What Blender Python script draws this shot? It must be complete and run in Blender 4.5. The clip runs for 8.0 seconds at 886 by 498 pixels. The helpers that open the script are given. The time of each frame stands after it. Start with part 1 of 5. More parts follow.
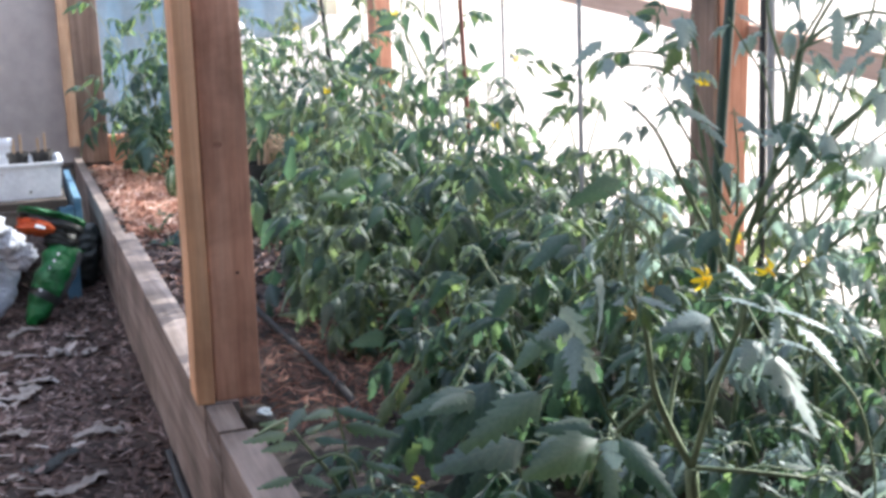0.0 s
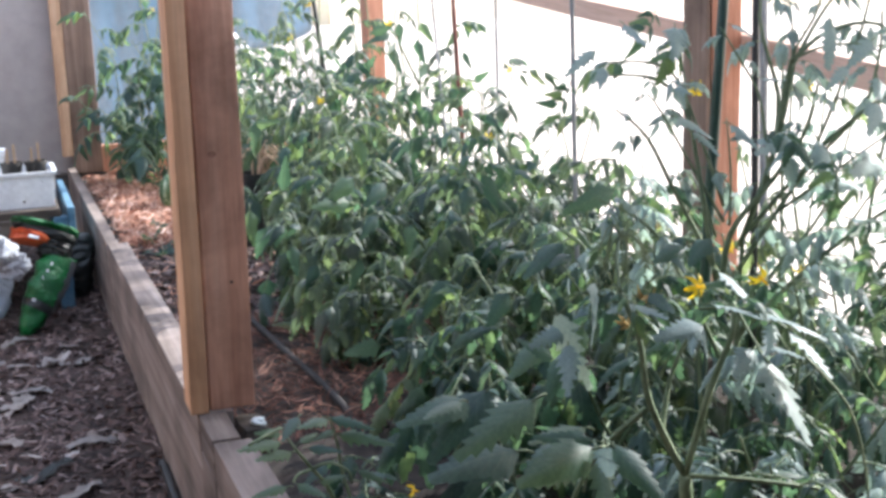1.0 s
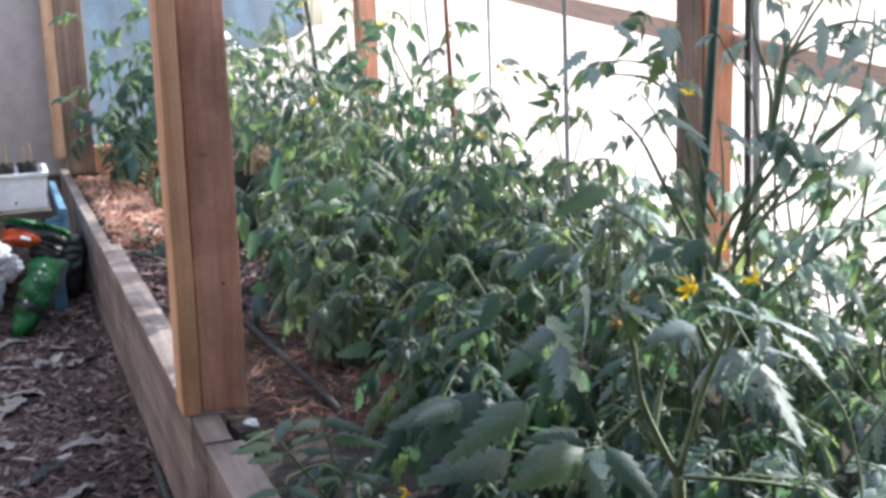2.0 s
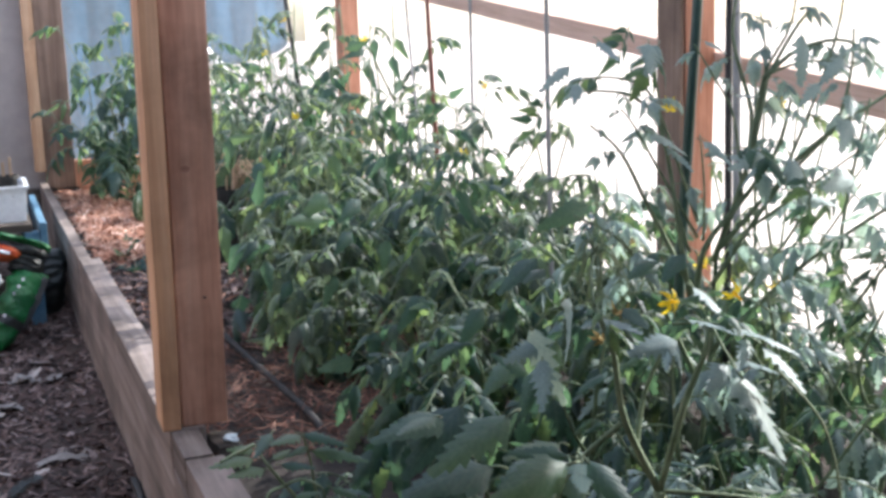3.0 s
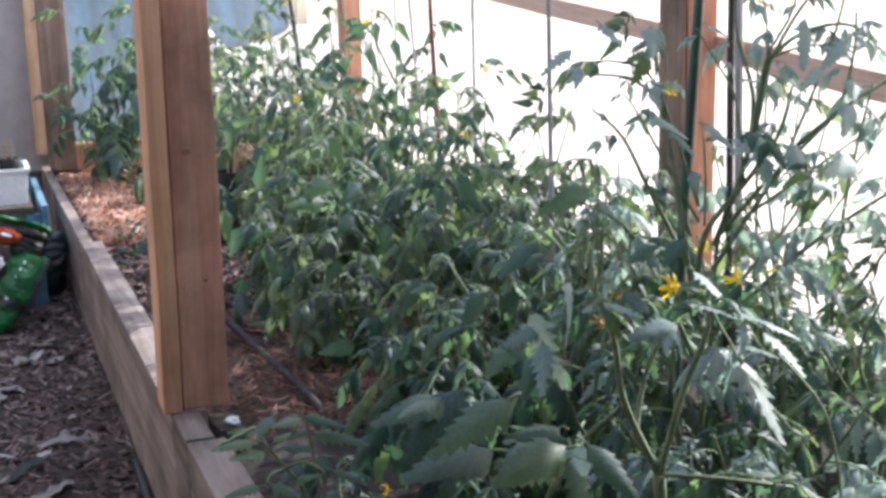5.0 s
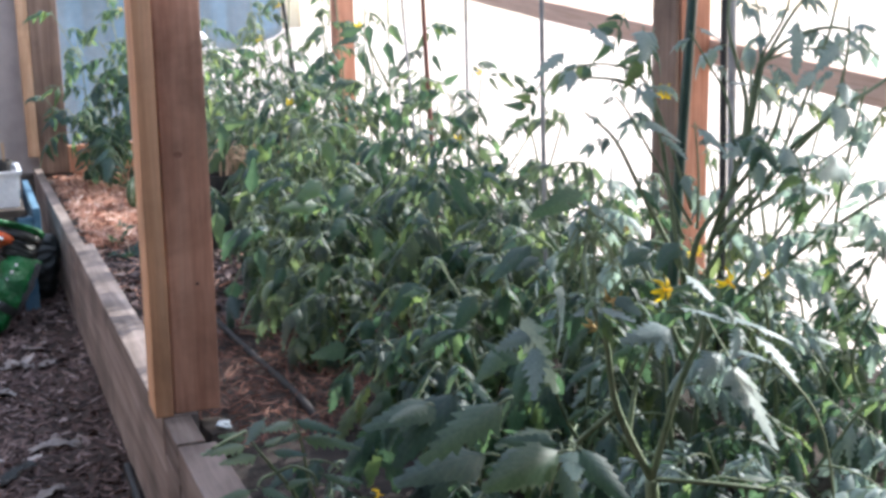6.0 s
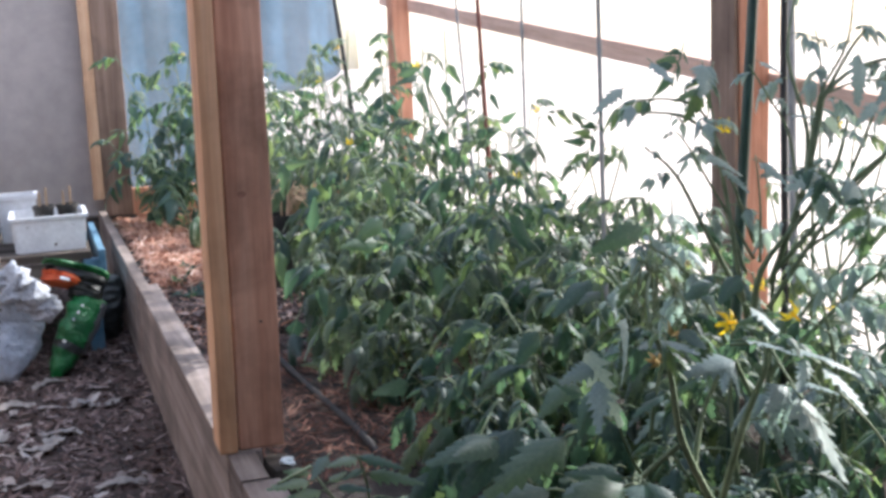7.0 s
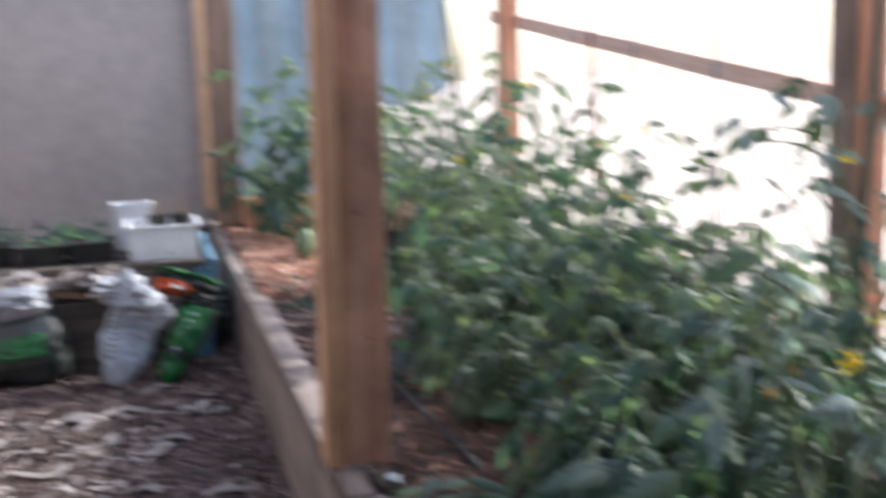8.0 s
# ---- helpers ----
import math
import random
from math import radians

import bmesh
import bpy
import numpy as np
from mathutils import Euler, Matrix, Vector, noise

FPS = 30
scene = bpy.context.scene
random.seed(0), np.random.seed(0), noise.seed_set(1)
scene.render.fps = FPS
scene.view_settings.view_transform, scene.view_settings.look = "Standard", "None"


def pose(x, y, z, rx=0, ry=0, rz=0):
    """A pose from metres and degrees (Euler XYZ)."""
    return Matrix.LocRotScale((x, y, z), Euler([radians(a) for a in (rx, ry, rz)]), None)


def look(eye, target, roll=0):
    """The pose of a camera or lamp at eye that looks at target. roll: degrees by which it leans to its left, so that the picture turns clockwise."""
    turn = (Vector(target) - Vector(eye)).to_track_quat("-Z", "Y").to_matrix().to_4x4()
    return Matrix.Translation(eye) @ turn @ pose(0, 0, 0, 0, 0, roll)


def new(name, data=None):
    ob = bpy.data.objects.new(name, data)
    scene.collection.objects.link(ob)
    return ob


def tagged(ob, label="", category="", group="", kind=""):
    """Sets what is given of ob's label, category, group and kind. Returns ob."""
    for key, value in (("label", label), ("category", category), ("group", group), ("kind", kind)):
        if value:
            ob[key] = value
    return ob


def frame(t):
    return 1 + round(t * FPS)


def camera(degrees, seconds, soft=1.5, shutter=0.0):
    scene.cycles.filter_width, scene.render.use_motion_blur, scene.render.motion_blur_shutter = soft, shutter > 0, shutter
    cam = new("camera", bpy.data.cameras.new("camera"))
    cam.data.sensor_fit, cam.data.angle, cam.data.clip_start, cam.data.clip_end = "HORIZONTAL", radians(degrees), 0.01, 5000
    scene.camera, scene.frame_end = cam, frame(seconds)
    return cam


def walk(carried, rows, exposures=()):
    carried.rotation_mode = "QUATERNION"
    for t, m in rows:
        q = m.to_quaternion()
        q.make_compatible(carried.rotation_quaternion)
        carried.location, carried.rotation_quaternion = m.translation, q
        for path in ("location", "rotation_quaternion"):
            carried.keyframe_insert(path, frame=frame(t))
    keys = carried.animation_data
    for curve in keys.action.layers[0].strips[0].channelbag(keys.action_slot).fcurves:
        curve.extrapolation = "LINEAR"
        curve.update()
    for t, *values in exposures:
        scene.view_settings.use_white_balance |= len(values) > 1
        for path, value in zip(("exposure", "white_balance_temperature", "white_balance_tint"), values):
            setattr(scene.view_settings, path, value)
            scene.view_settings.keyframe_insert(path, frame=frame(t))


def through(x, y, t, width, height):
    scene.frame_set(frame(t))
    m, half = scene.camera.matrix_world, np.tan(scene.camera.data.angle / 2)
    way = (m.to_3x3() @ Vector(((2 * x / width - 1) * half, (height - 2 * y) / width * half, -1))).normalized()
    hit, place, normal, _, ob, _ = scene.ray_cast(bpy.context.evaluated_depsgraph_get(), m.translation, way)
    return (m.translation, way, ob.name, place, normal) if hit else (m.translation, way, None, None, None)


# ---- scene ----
cam = camera(41.0, 8.0, soft=3.3, shutter=0.5)
ROWS = [
    (0, (0.0047, 0.0068, 1.1796), (0.6587, 1.8546, 0.7824), -2.34),
    (0.5, (0.0004, 0.0019, 1.1808), (0.6657, 1.8503, 0.8056), -2.31),
    (1, (0.002, 0.002, 1.179), (0.668, 1.849, 0.798), -2.3),
    (2.5, (0.0089, 0.0096, 1.1779), (0.6948, 1.8496, 0.7987), -2.38),
    (3, (0.0047, 0.0062, 1.176), (0.7128, 1.8426, 0.8207), -2.0),
    (3.5, (0.0068, 0.0086, 1.1762), (0.7158, 1.8428, 0.8111), -1.87),
    (4, (0.0054, 0.0075, 1.1742), (0.7065, 1.8409, 0.7909), -1.86),
    (5.5, (0.0056, 0.0052, 1.1764), (0.7117, 1.8372, 0.7955), -1.89),
    (6, (0.0101, 0.0112, 1.1746), (0.7237, 1.8411, 0.7975), -1.77),
    (6.5, (0.0036, 0.0087, 1.1738), (0.6857, 1.856, 0.8239), -1.88),
    (7, (-0.0006, 0.0016, 1.1719), (0.6285, 1.8748, 0.8631), -2.73),
    (7.5, (0.0054, 0.0031, 1.1709), (0.6536, 1.8707, 0.8678), -2.43),
    (7.6, (-0.0003, 0.007, 1.1736), (0.636, 1.8771, 0.8613), -2.24),
    (7.7, (0.0009, 0.0087, 1.173), (0.6207, 1.8835, 0.8552), -1.96),
    (7.8, (0.0029, 0.0191, 1.1727), (0.6054, 1.9, 0.8574), -1.85),
    (7.9, (-0.0054, 0.0131, 1.18), (0.5599, 1.9067, 0.8721), -2.08),
    (8, (-0.0259, 0.0002, 1.1937), (0.4447, 1.9236, 0.9126), -1.98),
]
walk(cam, [(t, look(e, a, r)) for t, e, a, r in ROWS], exposures=[(0, 1.97, 6230, 8), (1.2, 1.94, 6230, 8), (2.5, 1.79, 6230, 8), (4.0, 1.74, 6230, 8), (6.5, 1.76, 6230, 9), (7.5, 1.63, 6260, 9), (8, 1.53, 6300, 9)])

# ---- world and sun ----
SUN_ELEV, SUN_AZ = radians(34), radians(74)      # azimuth from +y towards +x
world = bpy.data.worlds.new("sky")
scene.world = world
world.use_nodes = True
wn = world.node_tree.nodes
sky = wn.new("ShaderNodeTexSky")
sky.sky_type, sky.sun_disc = "NISHITA", False
sky.sun_elevation, sky.sun_rotation = SUN_ELEV, SUN_AZ
sky.air_density, sky.dust_density = 1.0, 3.0
wn["Background"].inputs["Strength"].default_value = 0.13
world.node_tree.links.new(sky.outputs[0], wn["Background"].inputs["Color"])
lamp = bpy.data.lights.new("sun", "SUN")
lamp.energy, lamp.angle, lamp.color = 5.0, radians(0.6), (1.0, 0.96, 0.91)
sun = new("sun", lamp)
sun.matrix_world = look((math.sin(SUN_AZ) * math.cos(SUN_ELEV) * 30, math.cos(SUN_AZ) * math.cos(SUN_ELEV) * 30, math.sin(SUN_ELEV) * 30), (0, 0, 0))


# ---- materials ----
def material(name):
    m = bpy.data.materials.new(name)
    m.use_nodes = True
    return m, m.node_tree.nodes, m.node_tree.links, m.node_tree.nodes["Principled BSDF"]


def coords(n, l, scale=(1, 1, 1), kind="Object"):
    tc, mp = n.new("ShaderNodeTexCoord"), n.new("ShaderNodeMapping")
    l.new(tc.outputs[kind], mp.inputs["Vector"])
    mp.inputs["Scale"].default_value = scale
    return mp.outputs["Vector"]


def noise_tex(n, l, vec, scale, detail=4, rough=0.55, distort=0.0):
    t = n.new("ShaderNodeTexNoise")
    l.new(vec, t.inputs["Vector"])
    for key, v in (("Scale", scale), ("Detail", detail), ("Roughness", rough), ("Distortion", distort)):
        t.inputs[key].default_value = v
    return t.outputs["Fac"]


def ramp(n, l, fac, stops):
    r = n.new("ShaderNodeValToRGB")
    l.new(fac, r.inputs["Fac"])
    while len(r.color_ramp.elements) < len(stops):
        r.color_ramp.elements.new(0.5)
    for e, (p, c) in zip(r.color_ramp.elements, stops):
        e.position, e.color = p, (*c, 1)
    return r.outputs["Color"]


def mix(n, l, fac, a, b, kind="MIX"):
    m = n.new("ShaderNodeMix")
    m.data_type, m.blend_type = "RGBA", kind
    for sock, v in ((m.inputs["Factor"], fac), (m.inputs["A"], a), (m.inputs["B"], b)):
        if isinstance(v, (int, float)):
            sock.default_value = v
        elif isinstance(v, tuple):
            sock.default_value = (*v, 1)
        else:
            l.new(v, sock)
    return m.outputs["Result"]


def bump(n, l, height, bsdf, strength=0.3, distance=0.01):
    b = n.new("ShaderNodeBump")
    b.inputs["Strength"].default_value, b.inputs["Distance"].default_value = strength, distance
    l.new(height, b.inputs["Height"])
    l.new(b.outputs[0], bsdf.inputs["Normal"])


def wood(name, dark, mid, pale, axis=2, grain=55.0, stain=0.35, rough=0.75):
    """Sawn timber with its grain along one axis, stains and a fine relief."""
    m, n, l, p = material(name)
    sc = [1.0, 1.0, 1.0]
    sc[axis] = 0.045
    info = n.new("ShaderNodeObjectInfo")
    tc, add, mp = n.new("ShaderNodeTexCoord"), n.new("ShaderNodeVectorMath"), n.new("ShaderNodeMapping")
    add.operation = "ADD"
    scl = n.new("ShaderNodeVectorMath")
    scl.operation = "SCALE"
    scl.inputs[0].default_value = (3.1, 5.7, 2.3)
    l.new(info.outputs["Random"], scl.inputs["Scale"])
    l.new(tc.outputs["Object"], add.inputs[0])
    l.new(scl.outputs[0], add.inputs[1])
    l.new(add.outputs[0], mp.inputs["Vector"])
    mp.inputs["Scale"].default_value = sc
    g = noise_tex(n, l, mp.outputs[0], grain, 6, 0.65, 0.6)
    fine = noise_tex(n, l, mp.outputs[0], grain * 5, 3, 0.7)
    st = noise_tex(n, l, add.outputs[0], 3.5, 5, 0.6, 0.4)
    col = ramp(n, l, g, [(0.30, dark), (0.52, mid), (0.72, pale)])
    col = mix(n, l, 0.22, col, ramp(n, l, fine, [(0.3, (0.5, 0.5, 0.5)), (0.7, (1.25, 1.25, 1.25))]), "MULTIPLY")
    shade = ramp(n, l, st, [(0.35, (1 - stain,) * 3), (0.6, (1.05, 1.05, 1.05))])
    l.new(mix(n, l, 1.0, col, shade, "MULTIPLY"), p.inputs["Base Color"])
    p.inputs["Roughness"].default_value = rough
    p.inputs["Specular IOR Level"].default_value = 0.3
    bump(n, l, g, p, 0.25, 0.004)
    return m


def matte(name, a, b, scale=8.0, rough=0.8, relief=0.2, detail=6, distance=0.01, kind="Object", metal=0.0):
    """A surface of two tones, mottled at two scales."""
    m, n, l, p = material(name)
    v = coords(n, l, kind=kind)
    big, small = noise_tex(n, l, v, scale, detail, 0.6, 0.3), noise_tex(n, l, v, scale * 9, 3, 0.6)
    col = ramp(n, l, big, [(0.35, a), (0.65, b)])
    col = mix(n, l, 0.3, col, ramp(n, l, small, [(0.3, (0.6, 0.6, 0.6)), (0.7, (1.2, 1.2, 1.2))]), "MULTIPLY")
    l.new(col, p.inputs["Base Color"])
    p.inputs["Roughness"].default_value, p.inputs["Metallic"].default_value = rough, metal
    bump(n, l, small, p, relief, distance)
    return m


def sheer(m, color, through=0.55):
    """Lets light through a thin petal."""
    n, l = m.node_tree.nodes, m.node_tree.links
    thin, blend = n.new("ShaderNodeBsdfTranslucent"), n.new("ShaderNodeMixShader")
    thin.inputs["Color"].default_value = (*color, 1)
    blend.inputs[0].default_value = through
    l.new(n["Principled BSDF"].outputs[0], blend.inputs[1])
    l.new(thin.outputs[0], blend.inputs[2])
    l.new(blend.outputs[0], n["Material Output"].inputs["Surface"])


def litter(name, stops, rough=0.85):
    """Loose pieces, each of a tone of its own."""
    m, n, l, p = material(name)
    geo = n.new("ShaderNodeNewGeometry")
    col = ramp(n, l, geo.outputs["Random Per Island"], stops)
    fine = noise_tex(n, l, coords(n, l), 160, 3)
    col = mix(n, l, 0.5, col, ramp(n, l, fine, [(0.3, (0.55, 0.55, 0.55)), (0.7, (1.25, 1.25, 1.25))]), "MULTIPLY")
    l.new(col, p.inputs["Base Color"])
    p.inputs["Roughness"].default_value = rough
    return m


def film(name, clear, tint, folds=2.0):
    """Greenhouse film: part of the light goes straight through, the rest is spread."""
    m, n, l, p = material(name)
    out = n["Material Output"]
    n.remove(p)
    see, spread, gloss = n.new("ShaderNodeBsdfTransparent"), n.new("ShaderNodeBsdfTranslucent"), n.new("ShaderNodeBsdfDiffuse")
    a, b = n.new("ShaderNodeMixShader"), n.new("ShaderNodeMixShader")
    f = noise_tex(n, l, coords(n, l, (folds, folds, 0.4)), 1.5, 4, 0.5, 0.5)
    l.new(ramp(n, l, f, [(0.3, tuple(c * 0.9 for c in tint)), (0.7, tint)]), spread.inputs["Color"])
    gloss.inputs["Color"].default_value = (*tint, 1)
    a.inputs[0].default_value, b.inputs[0].default_value = 0.2, clear
    l.new(spread.outputs[0], a.inputs[1])
    l.new(gloss.outputs[0], a.inputs[2])
    l.new(a.outputs[0], b.inputs[1])
    l.new(see.outputs[0], b.inputs[2])
    l.new(b.outputs[0], out.inputs["Surface"])
    return m


def leaf_material(name, deep, mid, fresh, vein, through=0.3, glow=(4.9, 3.2, 1.7), down=0.75):
    m, n, l, p = material(name)
    out = n["Material Output"]
    info = n.new("ShaderNodeObjectInfo")
    geo = n.new("ShaderNodeNewGeometry")
    uv = n.new("ShaderNodeUVMap")
    sep = n.new("ShaderNodeSeparateXYZ")
    l.new(uv.outputs[0], sep.inputs[0])
    # side veins: slanting stripes that run from the midrib to the edge
    s1, s2, s3 = (n.new("ShaderNodeMath") for _ in range(3))
    s1.operation, s2.operation, s3.operation = "MULTIPLY_ADD", "MULTIPLY", "SINE"
    l.new(sep.outputs["X"], s1.inputs[0])
    s1.inputs[1].default_value = -0.28
    l.new(sep.outputs["Y"], s1.inputs[2])
    l.new(s1.outputs[0], s2.inputs[0])
    s2.inputs[1].default_value = 46.0
    l.new(s2.outputs[0], s3.inputs[0])
    ribs = ramp(n, l, s3.outputs[0], [(0.80, (0, 0, 0)), (1.0, (1, 1, 1))])
    midrib = ramp(n, l, sep.outputs["X"], [(0.02, (1, 1, 1)), (0.10, (0, 0, 0))])
    veins = mix(n, l, 1.0, ribs, midrib, "ADD")
    blotch = noise_tex(n, l, coords(n, l), 22, 4, 0.6)
    own = mix(n, l, 0.5, geo.outputs["Random Per Island"], info.outputs["Random"])
    col = ramp(n, l, own, [(0.15, deep), (0.55, mid), (0.9, fresh)])
    col = mix(n, l, 0.6, col, ramp(n, l, blotch, [(0.3, (0.65, 0.7, 0.7)), (0.7, (1.25, 1.2, 1.15))]), "MULTIPLY")
    half = n.new("ShaderNodeMath")
    half.operation = "MULTIPLY"
    half.inputs[1].default_value = 0.08
    l.new(veins, half.inputs[0])
    col = mix(n, l, half.outputs[0], col, vein)
    l.new(col, p.inputs["Base Color"])
    p.inputs["Roughness"].default_value = 0.52
    p.inputs["Specular IOR Level"].default_value = 0.6
    p.inputs["Sheen Weight"].default_value = down
    p.inputs["Sheen Tint"].default_value = (0.86, 0.96, 0.97, 1)
    p.inputs["Sheen Roughness"].default_value = 0.4
    bump(n, l, s3.outputs[0], p, 0.07, 0.003)
    tr, ms = n.new("ShaderNodeBsdfTranslucent"), n.new("ShaderNodeMixShader")
    l.new(mix(n, l, 1.0, col, glow, "MULTIPLY"), tr.inputs["Color"])
    ms.inputs[0].default_value = through
    l.new(p.outputs[0], ms.inputs[1])
    l.new(tr.outputs[0], ms.inputs[2])
    l.new(ms.outputs[0], out.inputs["Surface"])
    return m


RED_WOOD = wood("red_cedar", (0.407, 0.193, 0.133), (0.610, 0.340, 0.244), (0.706, 0.433, 0.326), 2, grain=26, stain=0.5)
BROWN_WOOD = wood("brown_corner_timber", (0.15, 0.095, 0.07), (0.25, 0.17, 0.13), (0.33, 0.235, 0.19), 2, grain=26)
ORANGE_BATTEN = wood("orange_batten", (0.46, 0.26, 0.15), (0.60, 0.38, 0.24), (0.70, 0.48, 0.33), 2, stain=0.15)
KNOT = matte("dark_knot", (0.22, 0.10, 0.072), (0.34, 0.18, 0.13), 60, 0.7, 0.2)
PALE_WOOD = wood("pale_batten", (0.50, 0.265, 0.150), (0.645, 0.375, 0.225), (0.73, 0.465, 0.305), 2, grain=26, stain=0.25)
FRAME_WOOD = wood("orange_frame_timber", (0.40, 0.17, 0.10), (0.55, 0.27, 0.175), (0.64, 0.36, 0.25), 2, stain=0.2)
RAIL_WOOD = wood("orange_rail_timber", (0.56, 0.36, 0.27), (0.68, 0.47, 0.38), (0.76, 0.56, 0.47), 1, stain=0.12)
BED_WOOD = wood("weathered_bed_board", (0.151, 0.118, 0.105), (0.252, 0.202, 0.183), (0.370, 0.312, 0.291), 1, grain=18, stain=0.45, rough=0.85)
# bed board wood again, darkened for the shade over the near end
SHADED_WOOD = wood("shaded_bed_board", (0.132, 0.103, 0.092), (0.226, 0.180, 0.164), (0.341, 0.288, 0.268), 1, grain=18, stain=0.55, rough=0.85)
CUT_WOOD = wood("weathered_cut_block", (0.09, 0.069, 0.062), (0.16, 0.128, 0.117), (0.23, 0.192, 0.178), 1, grain=30, stain=0.6, rough=0.85)
DARK_WOOD = wood("brown_table_wood", (0.05, 0.040, 0.034), (0.10, 0.08, 0.067), (0.18, 0.155, 0.135), 0, grain=30)
STICK_WOOD = wood("red_cane", (0.14, 0.05, 0.04), (0.24, 0.09, 0.07), (0.33, 0.15, 0.11), 2)
SOIL = matte("dark_soil", (0.013, 0.010, 0.009), (0.046, 0.033, 0.027), 14, 0.95, 0.7)
PATH = matte("trodden_bark", (0.022, 0.0145, 0.013), (0.080, 0.053, 0.046), 11, 0.95, 0.8)
OUTSIDE = matte("pale_bare_ground", (0.20, 0.160, 0.148), (0.33, 0.275, 0.257), 0.7, 0.95, 0.3)
BARK = litter("bark_chips", [(0.0, (0.026, 0.015, 0.014)), (0.45, (0.096, 0.058, 0.053)), (0.8, (0.175, 0.117, 0.108)), (1.0, (0.32, 0.25, 0.24))])
SHAVING = litter("wood_shavings", [(0.0, (0.12, 0.046, 0.030)), (0.3, (0.40, 0.175, 0.112)), (0.7, (0.64, 0.345, 0.24)), (1.0, (0.84, 0.64, 0.54))])
DARK_PANEL = wood("unseen_wall_boards", (0.24, 0.19, 0.165), (0.38, 0.32, 0.285), (0.48, 0.42, 0.38), 2, grain=14)
# the same shavings, with the shade behind the near post put into their tones
SHADED_SHAVING = litter("shaded_wood_shavings", [(0.0, (0.045, 0.018, 0.013)), (0.4, (0.13, 0.053, 0.036)), (0.8, (0.26, 0.118, 0.08)), (1.0, (0.50, 0.29, 0.21))])
HUSK = matte("dry_husk", (0.33, 0.295, 0.28), (0.52, 0.475, 0.46), 25, 0.85, 0.3)
SHRED = litter("dry_husks", [(0.0, (0.22, 0.175, 0.16)), (0.5, (0.35, 0.305, 0.29)), (1.0, (0.48, 0.435, 0.42))])
LEAF = leaf_material("tomato_leaf", (0.014, 0.042, 0.041), (0.028, 0.080, 0.076), (0.068, 0.142, 0.086), (0.13, 0.20, 0.165), 0.46, (4.5, 3.1, 1.7), 0.34)
# leaf tone warmed for the haze and warm shadows among the middle bushes
OLIVE = leaf_material("hazy_olive_leaf", (0.026, 0.050, 0.042), (0.053, 0.100, 0.079), (0.112, 0.176, 0.096), (0.15, 0.20, 0.14), 0.48, (3.4, 2.7, 1.65), 0.6)
# tomato leaf with the pale sheen of the sky painted into its colour
SKYLIT = leaf_material("skylit_leaf", (0.12, 0.18, 0.195), (0.21, 0.29, 0.305), (0.29, 0.37, 0.36), (0.36, 0.43, 0.41), 0.38, (2.0, 2.0, 1.6), 1.0)
STEM = matte("tomato_stem", (0.11, 0.165, 0.085), (0.22, 0.275, 0.165), 30, 0.6, 0.2)
YELLOW = matte("yellow_petal", (0.84, 0.58, 0.03), (0.93, 0.74, 0.09), 60, 0.5, 0.05)
sheer(YELLOW, (0.95, 0.72, 0.03))
ORANGE = matte("withered_petal", (0.52, 0.32, 0.10), (0.66, 0.46, 0.18), 60, 0.6, 0.05)
STRAW = litter("dry_straw", [(0.0, (0.44, 0.30, 0.20)), (1.0, (0.74, 0.58, 0.44))])
FILM = film("milky_film", 0.52, (0.49, 0.462, 0.455))
ROOF_FILM = film("clear_roof_film", 0.45, (0.46, 0.52, 0.62))
CLEAR_FILM = film("clear_film", 0.85, (0.86, 0.91, 0.96))
GREY_SHEET = matte("grey_sheet", (0.355, 0.315, 0.30), (0.44, 0.39, 0.375), 1.2, 0.55, 0.08)
BLUE_TARP = matte("faded_blue_tarp", (0.085, 0.195, 0.285), (0.17, 0.29, 0.40), 2.5, 0.6, 0.1)
PLYWOOD = wood("unseen_plywood", (0.24, 0.18, 0.12), (0.34, 0.26, 0.18), (0.42, 0.33, 0.24), 1, grain=12)
GREEN_STAKE = matte("dark_green_plastic", (0.018, 0.05, 0.038), (0.036, 0.085, 0.066), 20, 0.45, 0.1)
HOSE = matte("dusty_black_hose", (0.012, 0.010, 0.011), (0.030, 0.025, 0.025), 25, 0.85, 0.2)
BLACK = matte("black_plastic", (0.012, 0.012, 0.013), (0.03, 0.03, 0.032), 18, 0.5, 0.1)
GREY_METAL = matte("dull_grey_tube", (0.22, 0.23, 0.24), (0.32, 0.33, 0.34), 18, 0.5, 0.1)
WHITE = matte("white_plastic", (0.68, 0.70, 0.75), (0.79, 0.81, 0.85), 6, 0.4, 0.05)
GREEN_BAG = matte("green_bag_plastic", (0.005, 0.09, 0.025), (0.012, 0.19, 0.045), 6, 0.33, 0.6, distance=0.02)
WHITE_BAG = matte("white_bag_plastic", (0.34, 0.36, 0.41), (0.51, 0.53, 0.58), 5, 0.3, 0.8, distance=0.03)
BLUISH_BAG = matte("bluish_bag_plastic", (0.34, 0.40, 0.50), (0.52, 0.58, 0.68), 5, 0.3, 0.7, distance=0.03)
GREY_BAG = matte("grey_bag_plastic", (0.07, 0.075, 0.08), (0.16, 0.165, 0.175), 10, 0.35, 0.5, distance=0.02)
BLACK_BAG = matte("black_bag_plastic", (0.012, 0.016, 0.016), (0.04, 0.045, 0.045), 10, 0.35, 0.3)
RED_PRINT = matte("red_orange_print", (0.70, 0.10, 0.03), (0.80, 0.17, 0.05), 20, 0.4, 0.1)
BLUE_PAINT = matte("faded_blue_paint", (0.06, 0.15, 0.24), (0.13, 0.25, 0.35), 14, 0.6, 0.2)
